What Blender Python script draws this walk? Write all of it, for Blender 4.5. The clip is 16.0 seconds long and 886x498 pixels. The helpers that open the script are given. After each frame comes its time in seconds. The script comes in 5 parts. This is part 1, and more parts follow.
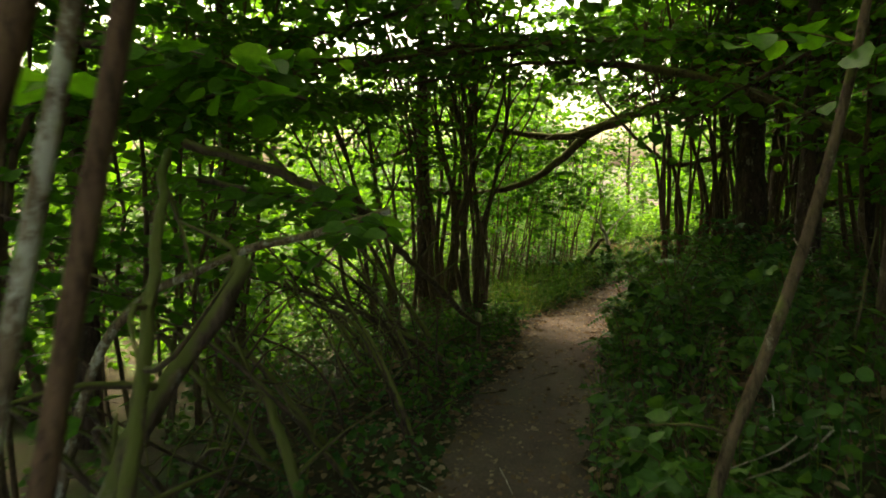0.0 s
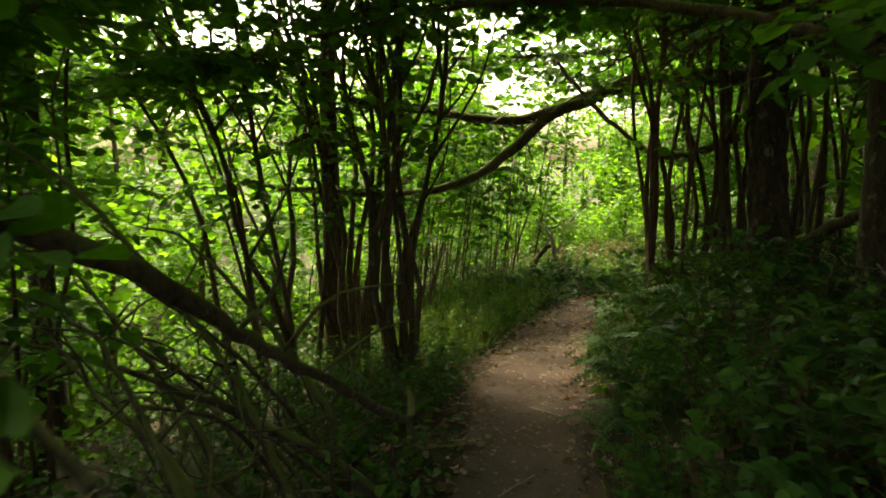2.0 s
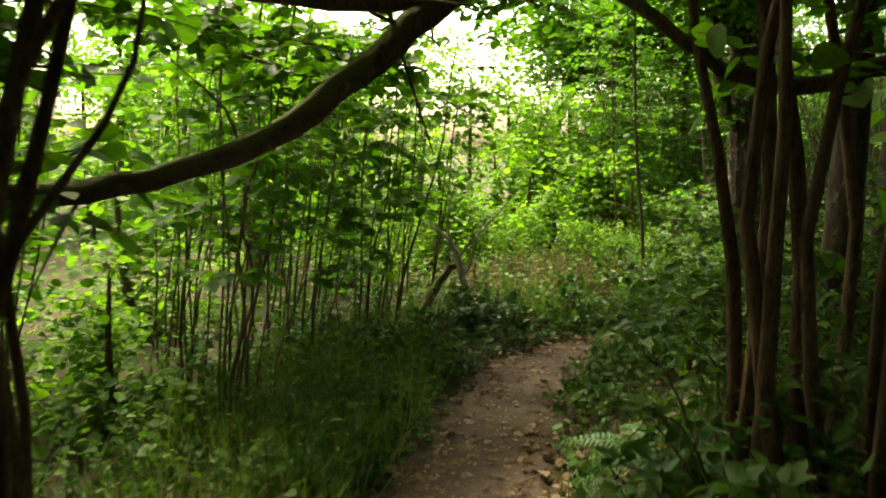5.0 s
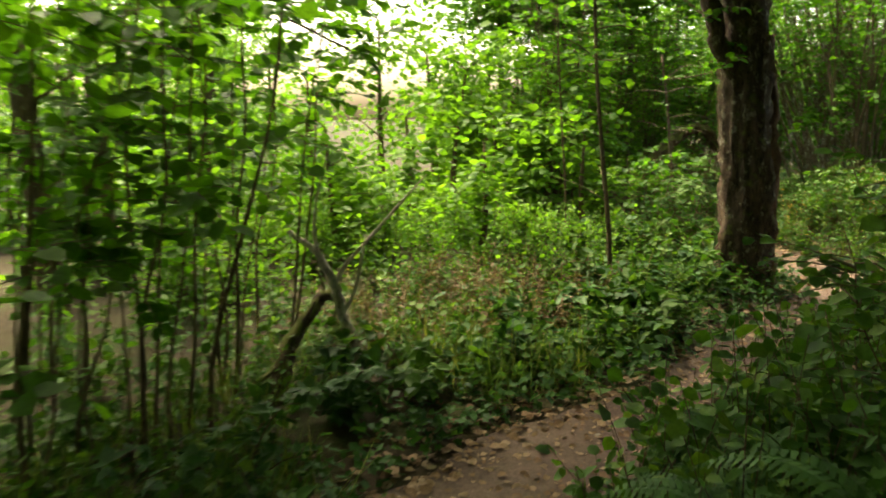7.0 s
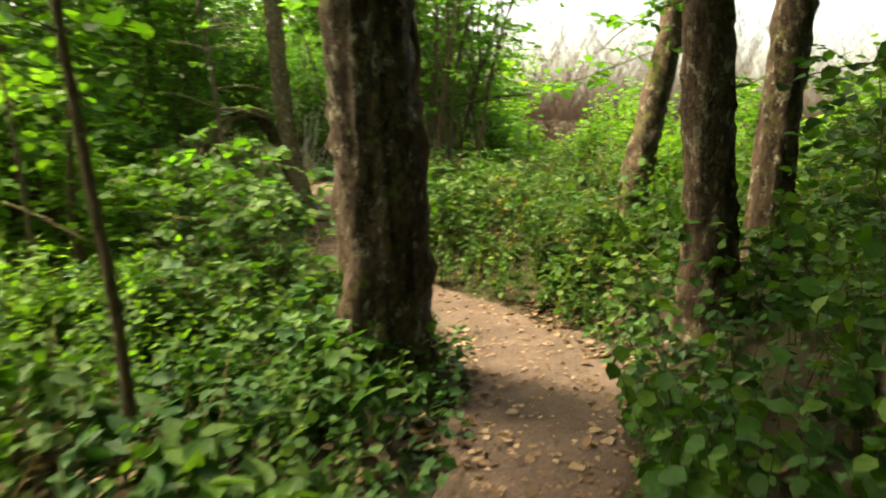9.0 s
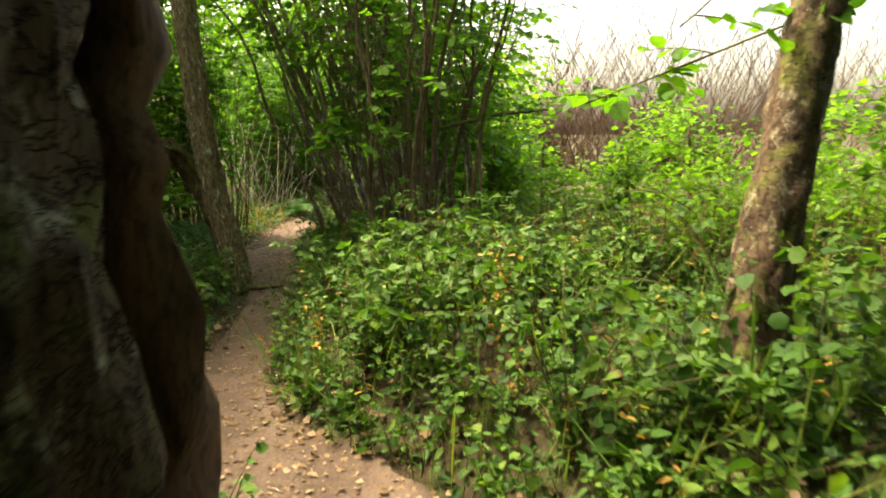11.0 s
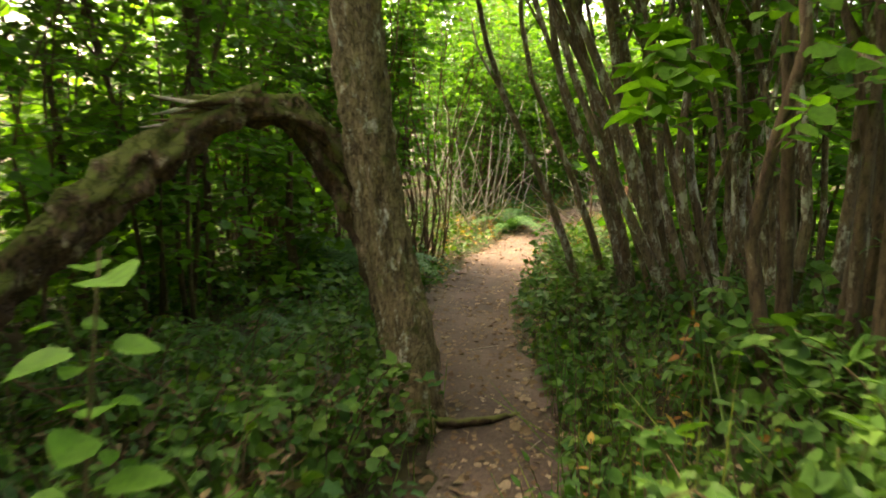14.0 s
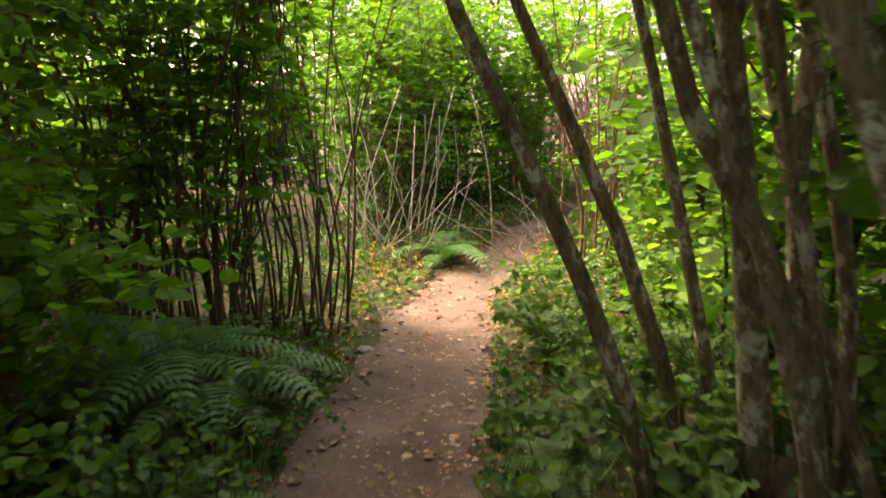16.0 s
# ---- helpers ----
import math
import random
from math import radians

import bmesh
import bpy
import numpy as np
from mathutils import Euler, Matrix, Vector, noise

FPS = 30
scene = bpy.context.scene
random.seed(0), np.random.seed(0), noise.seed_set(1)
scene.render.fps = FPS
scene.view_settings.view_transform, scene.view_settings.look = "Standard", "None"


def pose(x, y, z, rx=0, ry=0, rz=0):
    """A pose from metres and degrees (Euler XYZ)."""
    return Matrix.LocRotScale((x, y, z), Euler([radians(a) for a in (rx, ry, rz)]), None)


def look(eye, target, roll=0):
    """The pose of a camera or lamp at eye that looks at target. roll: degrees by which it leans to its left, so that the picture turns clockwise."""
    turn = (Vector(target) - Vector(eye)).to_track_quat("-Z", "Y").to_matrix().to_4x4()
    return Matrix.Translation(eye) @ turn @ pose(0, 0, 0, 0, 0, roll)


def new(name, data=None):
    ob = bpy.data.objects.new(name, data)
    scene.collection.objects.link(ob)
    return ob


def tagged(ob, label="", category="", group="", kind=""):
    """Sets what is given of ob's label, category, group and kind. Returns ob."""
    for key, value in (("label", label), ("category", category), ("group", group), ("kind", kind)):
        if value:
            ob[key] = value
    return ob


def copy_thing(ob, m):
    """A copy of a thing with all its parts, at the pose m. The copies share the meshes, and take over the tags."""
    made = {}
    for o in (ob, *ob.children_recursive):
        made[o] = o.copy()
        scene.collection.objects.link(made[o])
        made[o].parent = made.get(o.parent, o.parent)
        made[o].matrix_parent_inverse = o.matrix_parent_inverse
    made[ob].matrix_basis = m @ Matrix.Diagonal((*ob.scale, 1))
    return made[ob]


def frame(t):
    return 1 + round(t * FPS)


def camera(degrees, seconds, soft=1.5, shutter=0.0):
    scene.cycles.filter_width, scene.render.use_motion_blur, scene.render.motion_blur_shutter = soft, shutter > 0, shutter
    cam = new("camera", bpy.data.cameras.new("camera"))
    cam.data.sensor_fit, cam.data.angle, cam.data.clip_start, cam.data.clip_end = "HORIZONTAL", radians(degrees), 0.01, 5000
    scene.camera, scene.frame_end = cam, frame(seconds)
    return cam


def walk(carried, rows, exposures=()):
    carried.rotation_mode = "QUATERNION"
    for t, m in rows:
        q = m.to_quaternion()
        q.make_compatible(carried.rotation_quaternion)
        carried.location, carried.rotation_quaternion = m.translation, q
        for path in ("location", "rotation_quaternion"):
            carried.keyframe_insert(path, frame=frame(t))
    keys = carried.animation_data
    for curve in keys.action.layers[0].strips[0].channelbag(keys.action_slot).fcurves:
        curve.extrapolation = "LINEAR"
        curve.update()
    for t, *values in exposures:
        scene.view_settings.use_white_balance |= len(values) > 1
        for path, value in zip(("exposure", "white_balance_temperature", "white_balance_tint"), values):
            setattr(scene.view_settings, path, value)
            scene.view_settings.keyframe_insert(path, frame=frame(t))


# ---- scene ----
cam = camera(65.6, 16.0, soft=1.7, shutter=0.35)
PATH = [
    (0, (1.100, -2.507, 1.751), (0.533, -0.604, 1.510), -0.1),
    (0.5, (1.030, -2.028, 1.790), (0.479, -0.120, 1.548), -0.4),
    (1, (0.949, -1.670, 1.827), (0.404, 0.241, 1.594), -0.2),
    (1.5, (0.799, -1.203, 1.764), (0.376, 0.737, 1.523), 0.0),
    (2, (0.632, -0.666, 1.711), (0.279, 1.286, 1.461), 0.0),
    (2.5, (0.499, -0.092, 1.632), (0.214, 1.870, 1.373), 0.2),
    (3, (0.425, 0.548, 1.573), (0.211, 2.520, 1.316), -0.0),
    (3.5, (0.385, 1.129, 1.548), (0.187, 3.104, 1.296), 0.1),
    (4, (0.342, 1.766, 1.505), (0.268, 3.749, 1.256), 0.1),
    (4.2, (0.349, 2.028, 1.480), (0.282, 4.012, 1.232), 0.2),
    (6.3, (0.793, 4.492, 1.741), (0.758, 6.458, 1.376), -1.2),
    (6.5, (0.808, 4.756, 1.691), (0.800, 6.721, 1.317), -1.1),
    (7, (0.823, 5.530, 1.534), (0.949, 7.490, 1.158), -0.8),
    (7.5, (0.919, 6.364, 1.401), (1.363, 8.277, 1.023), -0.4),
    (8, (1.081, 7.165, 1.333), (1.760, 9.008, 0.958), -0.1),
    (8.5, (1.395, 7.964, 1.263), (2.421, 9.637, 0.877), 0.5),
    (9, (1.935, 8.719, 1.274), (3.227, 10.199, 0.900), 0.8),
    (9.2, (2.141, 8.990, 1.260), (3.509, 10.398, 0.880), 1.0),
    (11.3, (4.120, 10.750, 1.387), (5.324, 12.316, 1.076), -0.7),
    (11.5, (4.273, 10.950, 1.388), (5.387, 12.581, 1.078), -0.6),
    (12, (4.571, 11.491, 1.374), (5.493, 13.238, 1.065), -0.5),
    (12.5, (4.824, 11.998, 1.391), (5.566, 13.830, 1.086), -0.4),
    (13, (5.018, 12.555, 1.340), (5.705, 14.407, 1.029), -0.2),
    (13.5, (5.249, 13.228, 1.258), (5.953, 15.071, 0.930), 0.4),
    (14, (5.427, 13.966, 1.198), (6.218, 15.773, 0.867), 0.8),
    (14.5, (5.713, 14.718, 1.172), (6.684, 16.435, 0.846), 0.9),
    (15, (6.003, 15.397, 1.177), (7.003, 17.099, 0.857), 0.7),
    (15.5, (6.349, 15.944, 1.107), (7.347, 17.648, 0.788), -0.2),
    (16, (6.706, 16.540, 1.157), (7.699, 18.244, 0.828), -0.4),
]
walk(cam, [(t, look(eye, target, roll)) for t, eye, target, roll in PATH],
     exposures=[(0.0, 2.95, 8200, 2), (2.2, 2.92, 8200, 2), (4.0, 2.8, 8200, 0), (6.4, 2.65, 8200, 0), (8.0, 2.6, 8200, 0), (9.0, 2.72, 8200, 1), (11.4, 2.82, 8600, 5), (12.5, 3.05, 8600, 7), (14.0, 3.4, 8600, 12), (16.0, 3.2, 8300, 24)])

# ---- light: a bright, hazy sky with a soft high sun ----
SUN_EL, SUN_AZ = radians(57), radians(-28)
world = bpy.data.worlds.new("sky")
scene.world = world
world.use_nodes = True
wn = world.node_tree.nodes
sky = wn.new("ShaderNodeTexSky")
sky.sky_type = "NISHITA"
sky.sun_disc = False
sky.sun_elevation = SUN_EL
sky.sun_rotation = SUN_AZ
sky.dust_density = 7.0
sky.air_density = 1.0
wn["Background"].inputs["Strength"].default_value = 0.15
world.node_tree.links.new(sky.outputs[0], wn["Background"].inputs["Color"])
sun = new("sun", bpy.data.lights.new("sun", "SUN"))
sun.data.energy = 1.7
sun.data.angle = radians(10)
sun.data.color = (1.0, 0.95, 0.86)
sun.matrix_world = look((0, 0, 0), (-math.sin(SUN_AZ) * math.cos(SUN_EL), -math.cos(SUN_AZ) * math.cos(SUN_EL), -math.sin(SUN_EL)))

# ---- materials ----
def tree_of(name):
    m = bpy.data.materials.new(name)
    m.use_nodes = True
    return m, m.node_tree.nodes, m.node_tree.links, m.node_tree.nodes["Principled BSDF"]


def ramp(nodes, stops):
    r = nodes.new("ShaderNodeValToRGB")
    while len(r.color_ramp.elements) < len(stops):
        r.color_ramp.elements.new(0.5)
    for e, (p, c) in zip(r.color_ramp.elements, stops):
        e.position, e.color = p, (*c, 1)
    return r


def noise_tex(nodes, links, scale, detail=5, rough=0.6, stretch=None):
    n = nodes.new("ShaderNodeTexNoise")
    n.inputs["Scale"].default_value, n.inputs["Detail"].default_value, n.inputs["Roughness"].default_value = scale, detail, rough
    co = nodes.new("ShaderNodeTexCoord")
    if stretch:
        mp = nodes.new("ShaderNodeMapping")
        mp.inputs["Scale"].default_value = stretch
        links.new(co.outputs["Object"], mp.inputs["Vector"])
        links.new(mp.outputs[0], n.inputs["Vector"])
    else:
        links.new(co.outputs["Object"], n.inputs["Vector"])
    return n


def mix_color(nodes, links, fac, a, b, mode="MIX"):
    m = nodes.new("ShaderNodeMix")
    m.data_type, m.blend_type = "RGBA", mode
    for sock, v in ((m.inputs["Factor"], fac), (m.inputs["A"], a), (m.inputs["B"], b)):
        if isinstance(v, (int, float)):
            sock.default_value = v
        elif isinstance(v, tuple):
            sock.default_value = (*v, 1)
        else:
            links.new(v, sock)
    return m.outputs["Result"]


def leaf_material(name, dark, mid, light, translucent=0.45, rough=0.52, patch=1.2):
    """Leaves: each leaf its own tone, with broad patches and fine veining."""
    m, n, l, bsdf = tree_of(name)
    geo = n.new("ShaderNodeNewGeometry")
    tone = ramp(n, [(0.0, dark), (0.5, mid), (1.0, light)])
    broad = noise_tex(n, l, patch, 3)
    mixv = n.new("ShaderNodeMath")
    mixv.operation = "MULTIPLY_ADD"
    l.new(geo.outputs["Random Per Island"], mixv.inputs[0])
    mixv.inputs[1].default_value = 0.7
    l.new(broad.outputs["Fac"], mixv.inputs[2])
    sub = n.new("ShaderNodeMath")
    sub.operation = "SUBTRACT"
    l.new(mixv.outputs[0], sub.inputs[0])
    sub.inputs[1].default_value = 0.33
    l.new(sub.outputs[0], tone.inputs["Fac"])
    fine = noise_tex(n, l, 55, 3)
    spots = ramp(n, [(0.35, (0.62, 0.62, 0.62)), (0.62, (1.1, 1.1, 1.1))])
    l.new(fine.outputs["Fac"], spots.inputs["Fac"])
    col = mix_color(n, l, 0.6, tone.outputs["Color"], spots.outputs["Color"], "MULTIPLY")
    l.new(col, bsdf.inputs["Base Color"])
    bsdf.inputs["Roughness"].default_value = rough
    bsdf.inputs["Specular IOR Level"].default_value = 0.13
    bump = n.new("ShaderNodeBump")
    bump.inputs["Strength"].default_value = 0.35
    bump.inputs["Distance"].default_value = 0.004
    l.new(fine.outputs["Fac"], bump.inputs["Height"])
    l.new(bump.outputs[0], bsdf.inputs["Normal"])
    tr = n.new("ShaderNodeBsdfTranslucent")
    warm = mix_color(n, l, 1.0, col, (1.35, 1.5, 0.55), "MULTIPLY")
    l.new(warm, tr.inputs["Color"])
    mx = n.new("ShaderNodeMixShader")
    mx.inputs[0].default_value = translucent
    l.new(bsdf.outputs[0], mx.inputs[1])
    l.new(tr.outputs[0], mx.inputs[2])
    l.new(mx.outputs[0], n["Material Output"].inputs["Surface"])
    return m


def bark_material(name, dark, mid, pale, pale_amount=0.62, moss=0.0, scale=22, stretch=(1, 1, 0.25), plates=0.0):
    """Bark with fissures along the stem, pale lichen blotches and moss on the upper sides."""
    m, n, l, bsdf = tree_of(name)
    fis = noise_tex(n, l, scale, 8, 0.7, stretch)
    base = ramp(n, [(0.3, dark), (0.7, mid)])
    l.new(fis.outputs["Fac"], base.inputs["Fac"])
    crack = noise_tex(n, l, scale * 2.6, 6, 0.75, stretch)
    cr = ramp(n, [(0.36, (0.35, 0.33, 0.32)), (0.52, (1.15, 1.12, 1.08))])
    l.new(crack.outputs["Fac"], cr.inputs["Fac"])
    lich = noise_tex(n, l, 15, 8, 0.75, (1, 1, 0.55))
    lr = ramp(n, [(pale_amount, (0, 0, 0)), (pale_amount + 0.07, (1, 1, 1))])
    l.new(lich.outputs["Fac"], lr.inputs["Fac"])
    col = mix_color(n, l, lr.outputs["Color"], mix_color(n, l, 1.0, base.outputs["Color"], cr.outputs["Color"], "MULTIPLY"), pale)
    if moss > 0:
        geo = n.new("ShaderNodeNewGeometry")
        sep = n.new("ShaderNodeSeparateXYZ")
        l.new(geo.outputs["Normal"], sep.inputs[0])
        mn = noise_tex(n, l, 9, 5)
        add = n.new("ShaderNodeMath")
        add.operation = "MULTIPLY_ADD"
        l.new(sep.outputs["Z"], add.inputs[0])
        add.inputs[1].default_value = 0.35
        l.new(mn.outputs["Fac"], add.inputs[2])
        mr = ramp(n, [(0.72 - moss * 0.3, (0, 0, 0)), (0.86 - moss * 0.3, (1, 1, 1))])
        l.new(add.outputs[0], mr.inputs["Fac"])
        col = mix_color(n, l, mr.outputs["Color"], col, (0.10, 0.105, 0.025))
    height = fis.outputs["Fac"]
    if plates > 0:
        wob = noise_tex(n, l, 12, 4)
        co = n.new("ShaderNodeTexCoord")
        warp = mix_color(n, l, 0.16, co.outputs["Object"], wob.outputs["Color"])
        mp = n.new("ShaderNodeMapping")
        mp.inputs["Scale"].default_value = (1, 1, 0.5)
        l.new(warp, mp.inputs["Vector"])
        vor = n.new("ShaderNodeTexVoronoi")
        vor.feature = "DISTANCE_TO_EDGE"
        vor.inputs["Scale"].default_value = plates
        l.new(mp.outputs[0], vor.inputs["Vector"])
        vr = ramp(n, [(0.0, (0.3, 0.28, 0.26)), (0.08, (1, 1, 1))])
        l.new(vor.outputs["Distance"], vr.inputs["Fac"])
        col = mix_color(n, l, 0.55, col, vr.outputs["Color"], "MULTIPLY")
        hm = n.new("ShaderNodeMath")
        hm.operation = "MULTIPLY_ADD"
        l.new(vr.outputs["Color"], hm.inputs[0])
        hm.inputs[1].default_value = 1.1
        l.new(fis.outputs["Fac"], hm.inputs[2])
        height = hm.outputs[0]
    l.new(col, bsdf.inputs["Base Color"])
    bsdf.inputs["Roughness"].default_value = 0.88
    bsdf.inputs["Specular IOR Level"].default_value = 0.2
    bump = n.new("ShaderNodeBump")
    bump.inputs["Strength"].default_value = 0.9
    bump.inputs["Distance"].default_value = 0.016
    l.new(height, bump.inputs["Height"])
    l.new(bump.outputs[0], bsdf.inputs["Normal"])
    return m


def soil_material(name, stops, big=1.6, fine=60, bump_d=0.02):
    m, n, l, bsdf = tree_of(name)
    a = noise_tex(n, l, big, 6, 0.65)
    b = noise_tex(n, l, fine, 6, 0.7)
    r = ramp(n, stops)
    l.new(a.outputs["Fac"], r.inputs["Fac"])
    g = ramp(n, [(0.3, (0.55, 0.55, 0.55)), (0.7, (1.25, 1.25, 1.25))])
    l.new(b.outputs["Fac"], g.inputs["Fac"])
    l.new(mix_color(n, l, 1.0, r.outputs["Color"], g.outputs["Color"], "MULTIPLY"), bsdf.inputs["Base Color"])
    bsdf.inputs["Roughness"].default_value = 0.95
    bsdf.inputs["Specular IOR Level"].default_value = 0.15
    bump = n.new("ShaderNodeBump")
    bump.inputs["Strength"].default_value = 0.8
    bump.inputs["Distance"].default_value = bump_d
    mid = noise_tex(n, l, 14, 8, 0.75)
    l.new(mid.outputs["Fac"], bump.inputs["Height"])
    l.new(bump.outputs[0], bsdf.inputs["Normal"])
    return m


M_PATH = soil_material("trodden_soil", [(0.25, (0.05, 0.034, 0.025)), (0.5, (0.098, 0.068, 0.051)), (0.75, (0.17, 0.122, 0.094))])
M_GROUND = soil_material("woodland_soil", [(0.3, (0.03, 0.022, 0.013)), (0.5, (0.055, 0.042, 0.022)), (0.62, (0.04, 0.06, 0.016)), (0.8, (0.06, 0.085, 0.02))], 1.1, 40, 0.04)
M_HAZEL = leaf_material("hazel_leaf", (0.034, 0.095, 0.012), (0.062, 0.155, 0.018), (0.11, 0.23, 0.03), 0.55, 0.55)
M_IVY = leaf_material("ivy_leaf", (0.022, 0.062, 0.020), (0.038, 0.10, 0.026), (0.07, 0.145, 0.032), 0.25, 0.55)
M_HERB = leaf_material("herb_leaf", (0.022, 0.062, 0.014), (0.048, 0.115, 0.02), (0.12, 0.19, 0.035), 0.38, 0.6)
M_BRAMBLE = leaf_material("bramble_leaf", (0.026, 0.07, 0.014), (0.052, 0.12, 0.02), (0.10, 0.175, 0.03), 0.34, 0.52)
M_CANE = bark_material("bramble_cane", (0.05, 0.035, 0.018), (0.11, 0.085, 0.035), (0.16, 0.13, 0.07), 0.7, 0.0, 40)
# Greens lightened in the colour itself to brighten the sunlit background
M_FAR = leaf_material("lightened_leaf", (0.05, 0.12, 0.016), (0.095, 0.20, 0.026), (0.16, 0.28, 0.04), 0.55, 0.55, 0.35)
M_FERN = leaf_material("fern_leaf", (0.028, 0.075, 0.022), (0.05, 0.12, 0.032), (0.09, 0.17, 0.05), 0.3, 0.5)
M_GRASS = leaf_material("grass_blade", (0.045, 0.095, 0.02), (0.085, 0.14, 0.03), (0.20, 0.20, 0.06), 0.35, 0.5)
M_DRY = leaf_material("dry_straw", (0.05, 0.031, 0.017), (0.105, 0.07, 0.038), (0.22, 0.16, 0.085), 0.2, 0.7)
M_LITTER = leaf_material("fallen_leaf", (0.07, 0.038, 0.02), (0.16, 0.10, 0.055), (0.34, 0.25, 0.17), 0.1, 0.75)
M_REDLEAF = leaf_material("turning_leaf", (0.16, 0.05, 0.02), (0.30, 0.16, 0.04), (0.42, 0.30, 0.07), 0.3, 0.5)
M_BARK = bark_material("hazel_bark", (0.04, 0.026, 0.014), (0.125, 0.085, 0.048), (0.22, 0.19, 0.125), 0.60, 0.3, 26)
M_BARK_PALE = bark_material("lichened_bark", (0.085, 0.058, 0.034), (0.23, 0.165, 0.10), (0.46, 0.42, 0.32), 0.52, 0.3, 30)
M_TRUNK_PALE = bark_material("cracked_pale_bark", (0.07, 0.045, 0.025), (0.36, 0.265, 0.15), (0.56, 0.51, 0.39), 0.56, 0.4, 32, plates=32)
M_TRUNK_DARK = bark_material("shaggy_dark_bark", (0.03, 0.02, 0.013), (0.12, 0.078, 0.05), (0.27, 0.24, 0.17), 0.55, 0.4, 16, plates=34)
M_LIMB_MOSS = bark_material("mossy_cracked_bark", (0.04, 0.024, 0.015), (0.17, 0.10, 0.06), (0.28, 0.22, 0.15), 0.56, 0.75, 20, plates=24)
M_BARK_RED = bark_material("brown_bark", (0.05, 0.028, 0.017), (0.15, 0.085, 0.05), (0.24, 0.17, 0.11), 0.66, 0.0, 24)
M_BARK_DARK = bark_material("dark_bark", (0.022, 0.015, 0.011), (0.095, 0.06, 0.04), (0.21, 0.18, 0.135), 0.58, 0.35, 16)
M_BARK_MOSS = bark_material("mossy_bark", (0.04, 0.028, 0.02), (0.13, 0.09, 0.06), (0.22, 0.19, 0.14), 0.58, 0.75, 20)
M_DEAD = bark_material("weathered_dead_wood", (0.2, 0.165, 0.13), (0.42, 0.37, 0.30), (0.56, 0.52, 0.44), 0.56, 0.0, 34)
M_TWIG = bark_material("twig_bark", (0.06, 0.042, 0.028), (0.15, 0.11, 0.07), (0.22, 0.19, 0.14), 0.68, 0.0, 40)
M_STONE = soil_material("stone", [(0.3, (0.16, 0.14, 0.12)), (0.6, (0.28, 0.25, 0.21)), (0.8, (0.36, 0.33, 0.29))], 9, 90, 0.006)

# ---- lie of the land ----
LINE = [(1.35, -6.0), (1.2, -3.2), (0.85, -1.2), (0.5, 0.6), (0.44, 1.6), (0.46, 2.75), (0.36, 4.15), (0.45, 5.5), (0.62, 6.4), (0.82, 7.5),
        (1.15, 8.15), (1.75, 8.65), (2.55, 9.2), (3.25, 9.85), (4.05, 10.48), (4.65, 11.0), (5.0, 11.6), (5.15, 12.3), (5.12, 13.2), (5.2, 13.9),
        (5.6, 14.7), (6.05, 15.36), (6.7, 16.3), (7.12, 17.27), (7.72, 18.8), (8.42, 19.8), (9.27, 21.0), (10.1, 21.9), (11.3, 22.85), (12.55, 23.85), (13.9, 24.6), (16.5, 26.5), (20.0, 28.0)]
HALF = [0.3, 0.3, 0.3, 0.29, 0.29, 0.3, 0.33, 0.33, 0.3, 0.3, 0.36, 0.34, 0.29, 0.26, 0.3, 0.36, 0.38, 0.36, 0.31, 0.26,
        0.22, 0.2, 0.2, 0.25, 0.33, 0.38, 0.36, 0.34, 0.34, 0.34, 0.3, 0.3, 0.3]


def smooth_line(pts, step=0.1):
    """Catmull-Rom through the points, sampled evenly."""
    p = np.array(pts, float)
    p = np.vstack([2 * p[0] - p[1], p, 2 * p[-1] - p[-2]])
    out = []
    for i in range(1, len(p) - 2):
        n = max(2, int(np.linalg.norm(p[i + 1] - p[i]) / step))
        for u in np.arange(n) / n:
            out.append(0.5 * (2 * p[i] + (p[i + 1] - p[i - 1]) * u + (2 * p[i - 1] - 5 * p[i] + 4 * p[i + 1] - p[i + 2]) * u**2
                              + (3 * p[i] - p[i - 1] - 3 * p[i + 1] + p[i + 2]) * u**3))
    out.append(p[-2])
    return np.array(out)


WAY = smooth_line([(x, y, h) for (x, y), h in zip(LINE, HALF)])
WAY_XY, WAY_W = WAY[:, :2], WAY[:, 2]
WAY_T = np.gradient(WAY_XY, axis=0)
WAY_T /= np.linalg.norm(WAY_T, axis=1)[:, None]
FLOOR_Y = [-6, 0, 3.2, 5.7, 8.7, 11.2, 13.5, 17, 20.5, 22.5, 25.5]
FLOOR_Z = [0.33, 0.3, 0.25, 0.02, -0.05, -0.05, -0.1, -0.09, -0.28, -0.17, 0.08]
RIGHT_Y = [-6, 2, 4.5, 6.5, 8, 9.5, 10.5, 12, 13.5, 16, 18, 21, 24]
RIGHT_Z = [0.45, 0.5, 0.62, 0.55, 0.35, 0.32, 0.5, 0.5, 0.38, 0.3, 0.25, 0.15, 0.1]
LEFT_Y = [-6, 2, 5, 7.5, 9.5, 12, 14, 17, 21, 25]
LEFT_Z = [-0.35, -0.45, -0.5, -0.2, 0.15, 0.15, 0.0, -0.1, 0.05, 0.1]


def step01(a, b, v):
    u = np.clip((v - a) / (b - a), 0, 1)
    return u * u * (3 - 2 * u)


def wavy(x, y, s):
    return (np.sin(x * 1.7 * s + 1.3) * np.cos(y * 1.3 * s - 0.4) + 0.6 * np.sin(x * 3.1 * s - y * 2.3 * s + 2.0) + 0.4 * np.cos(x * 5.3 * s + y * 4.7 * s)) / 2


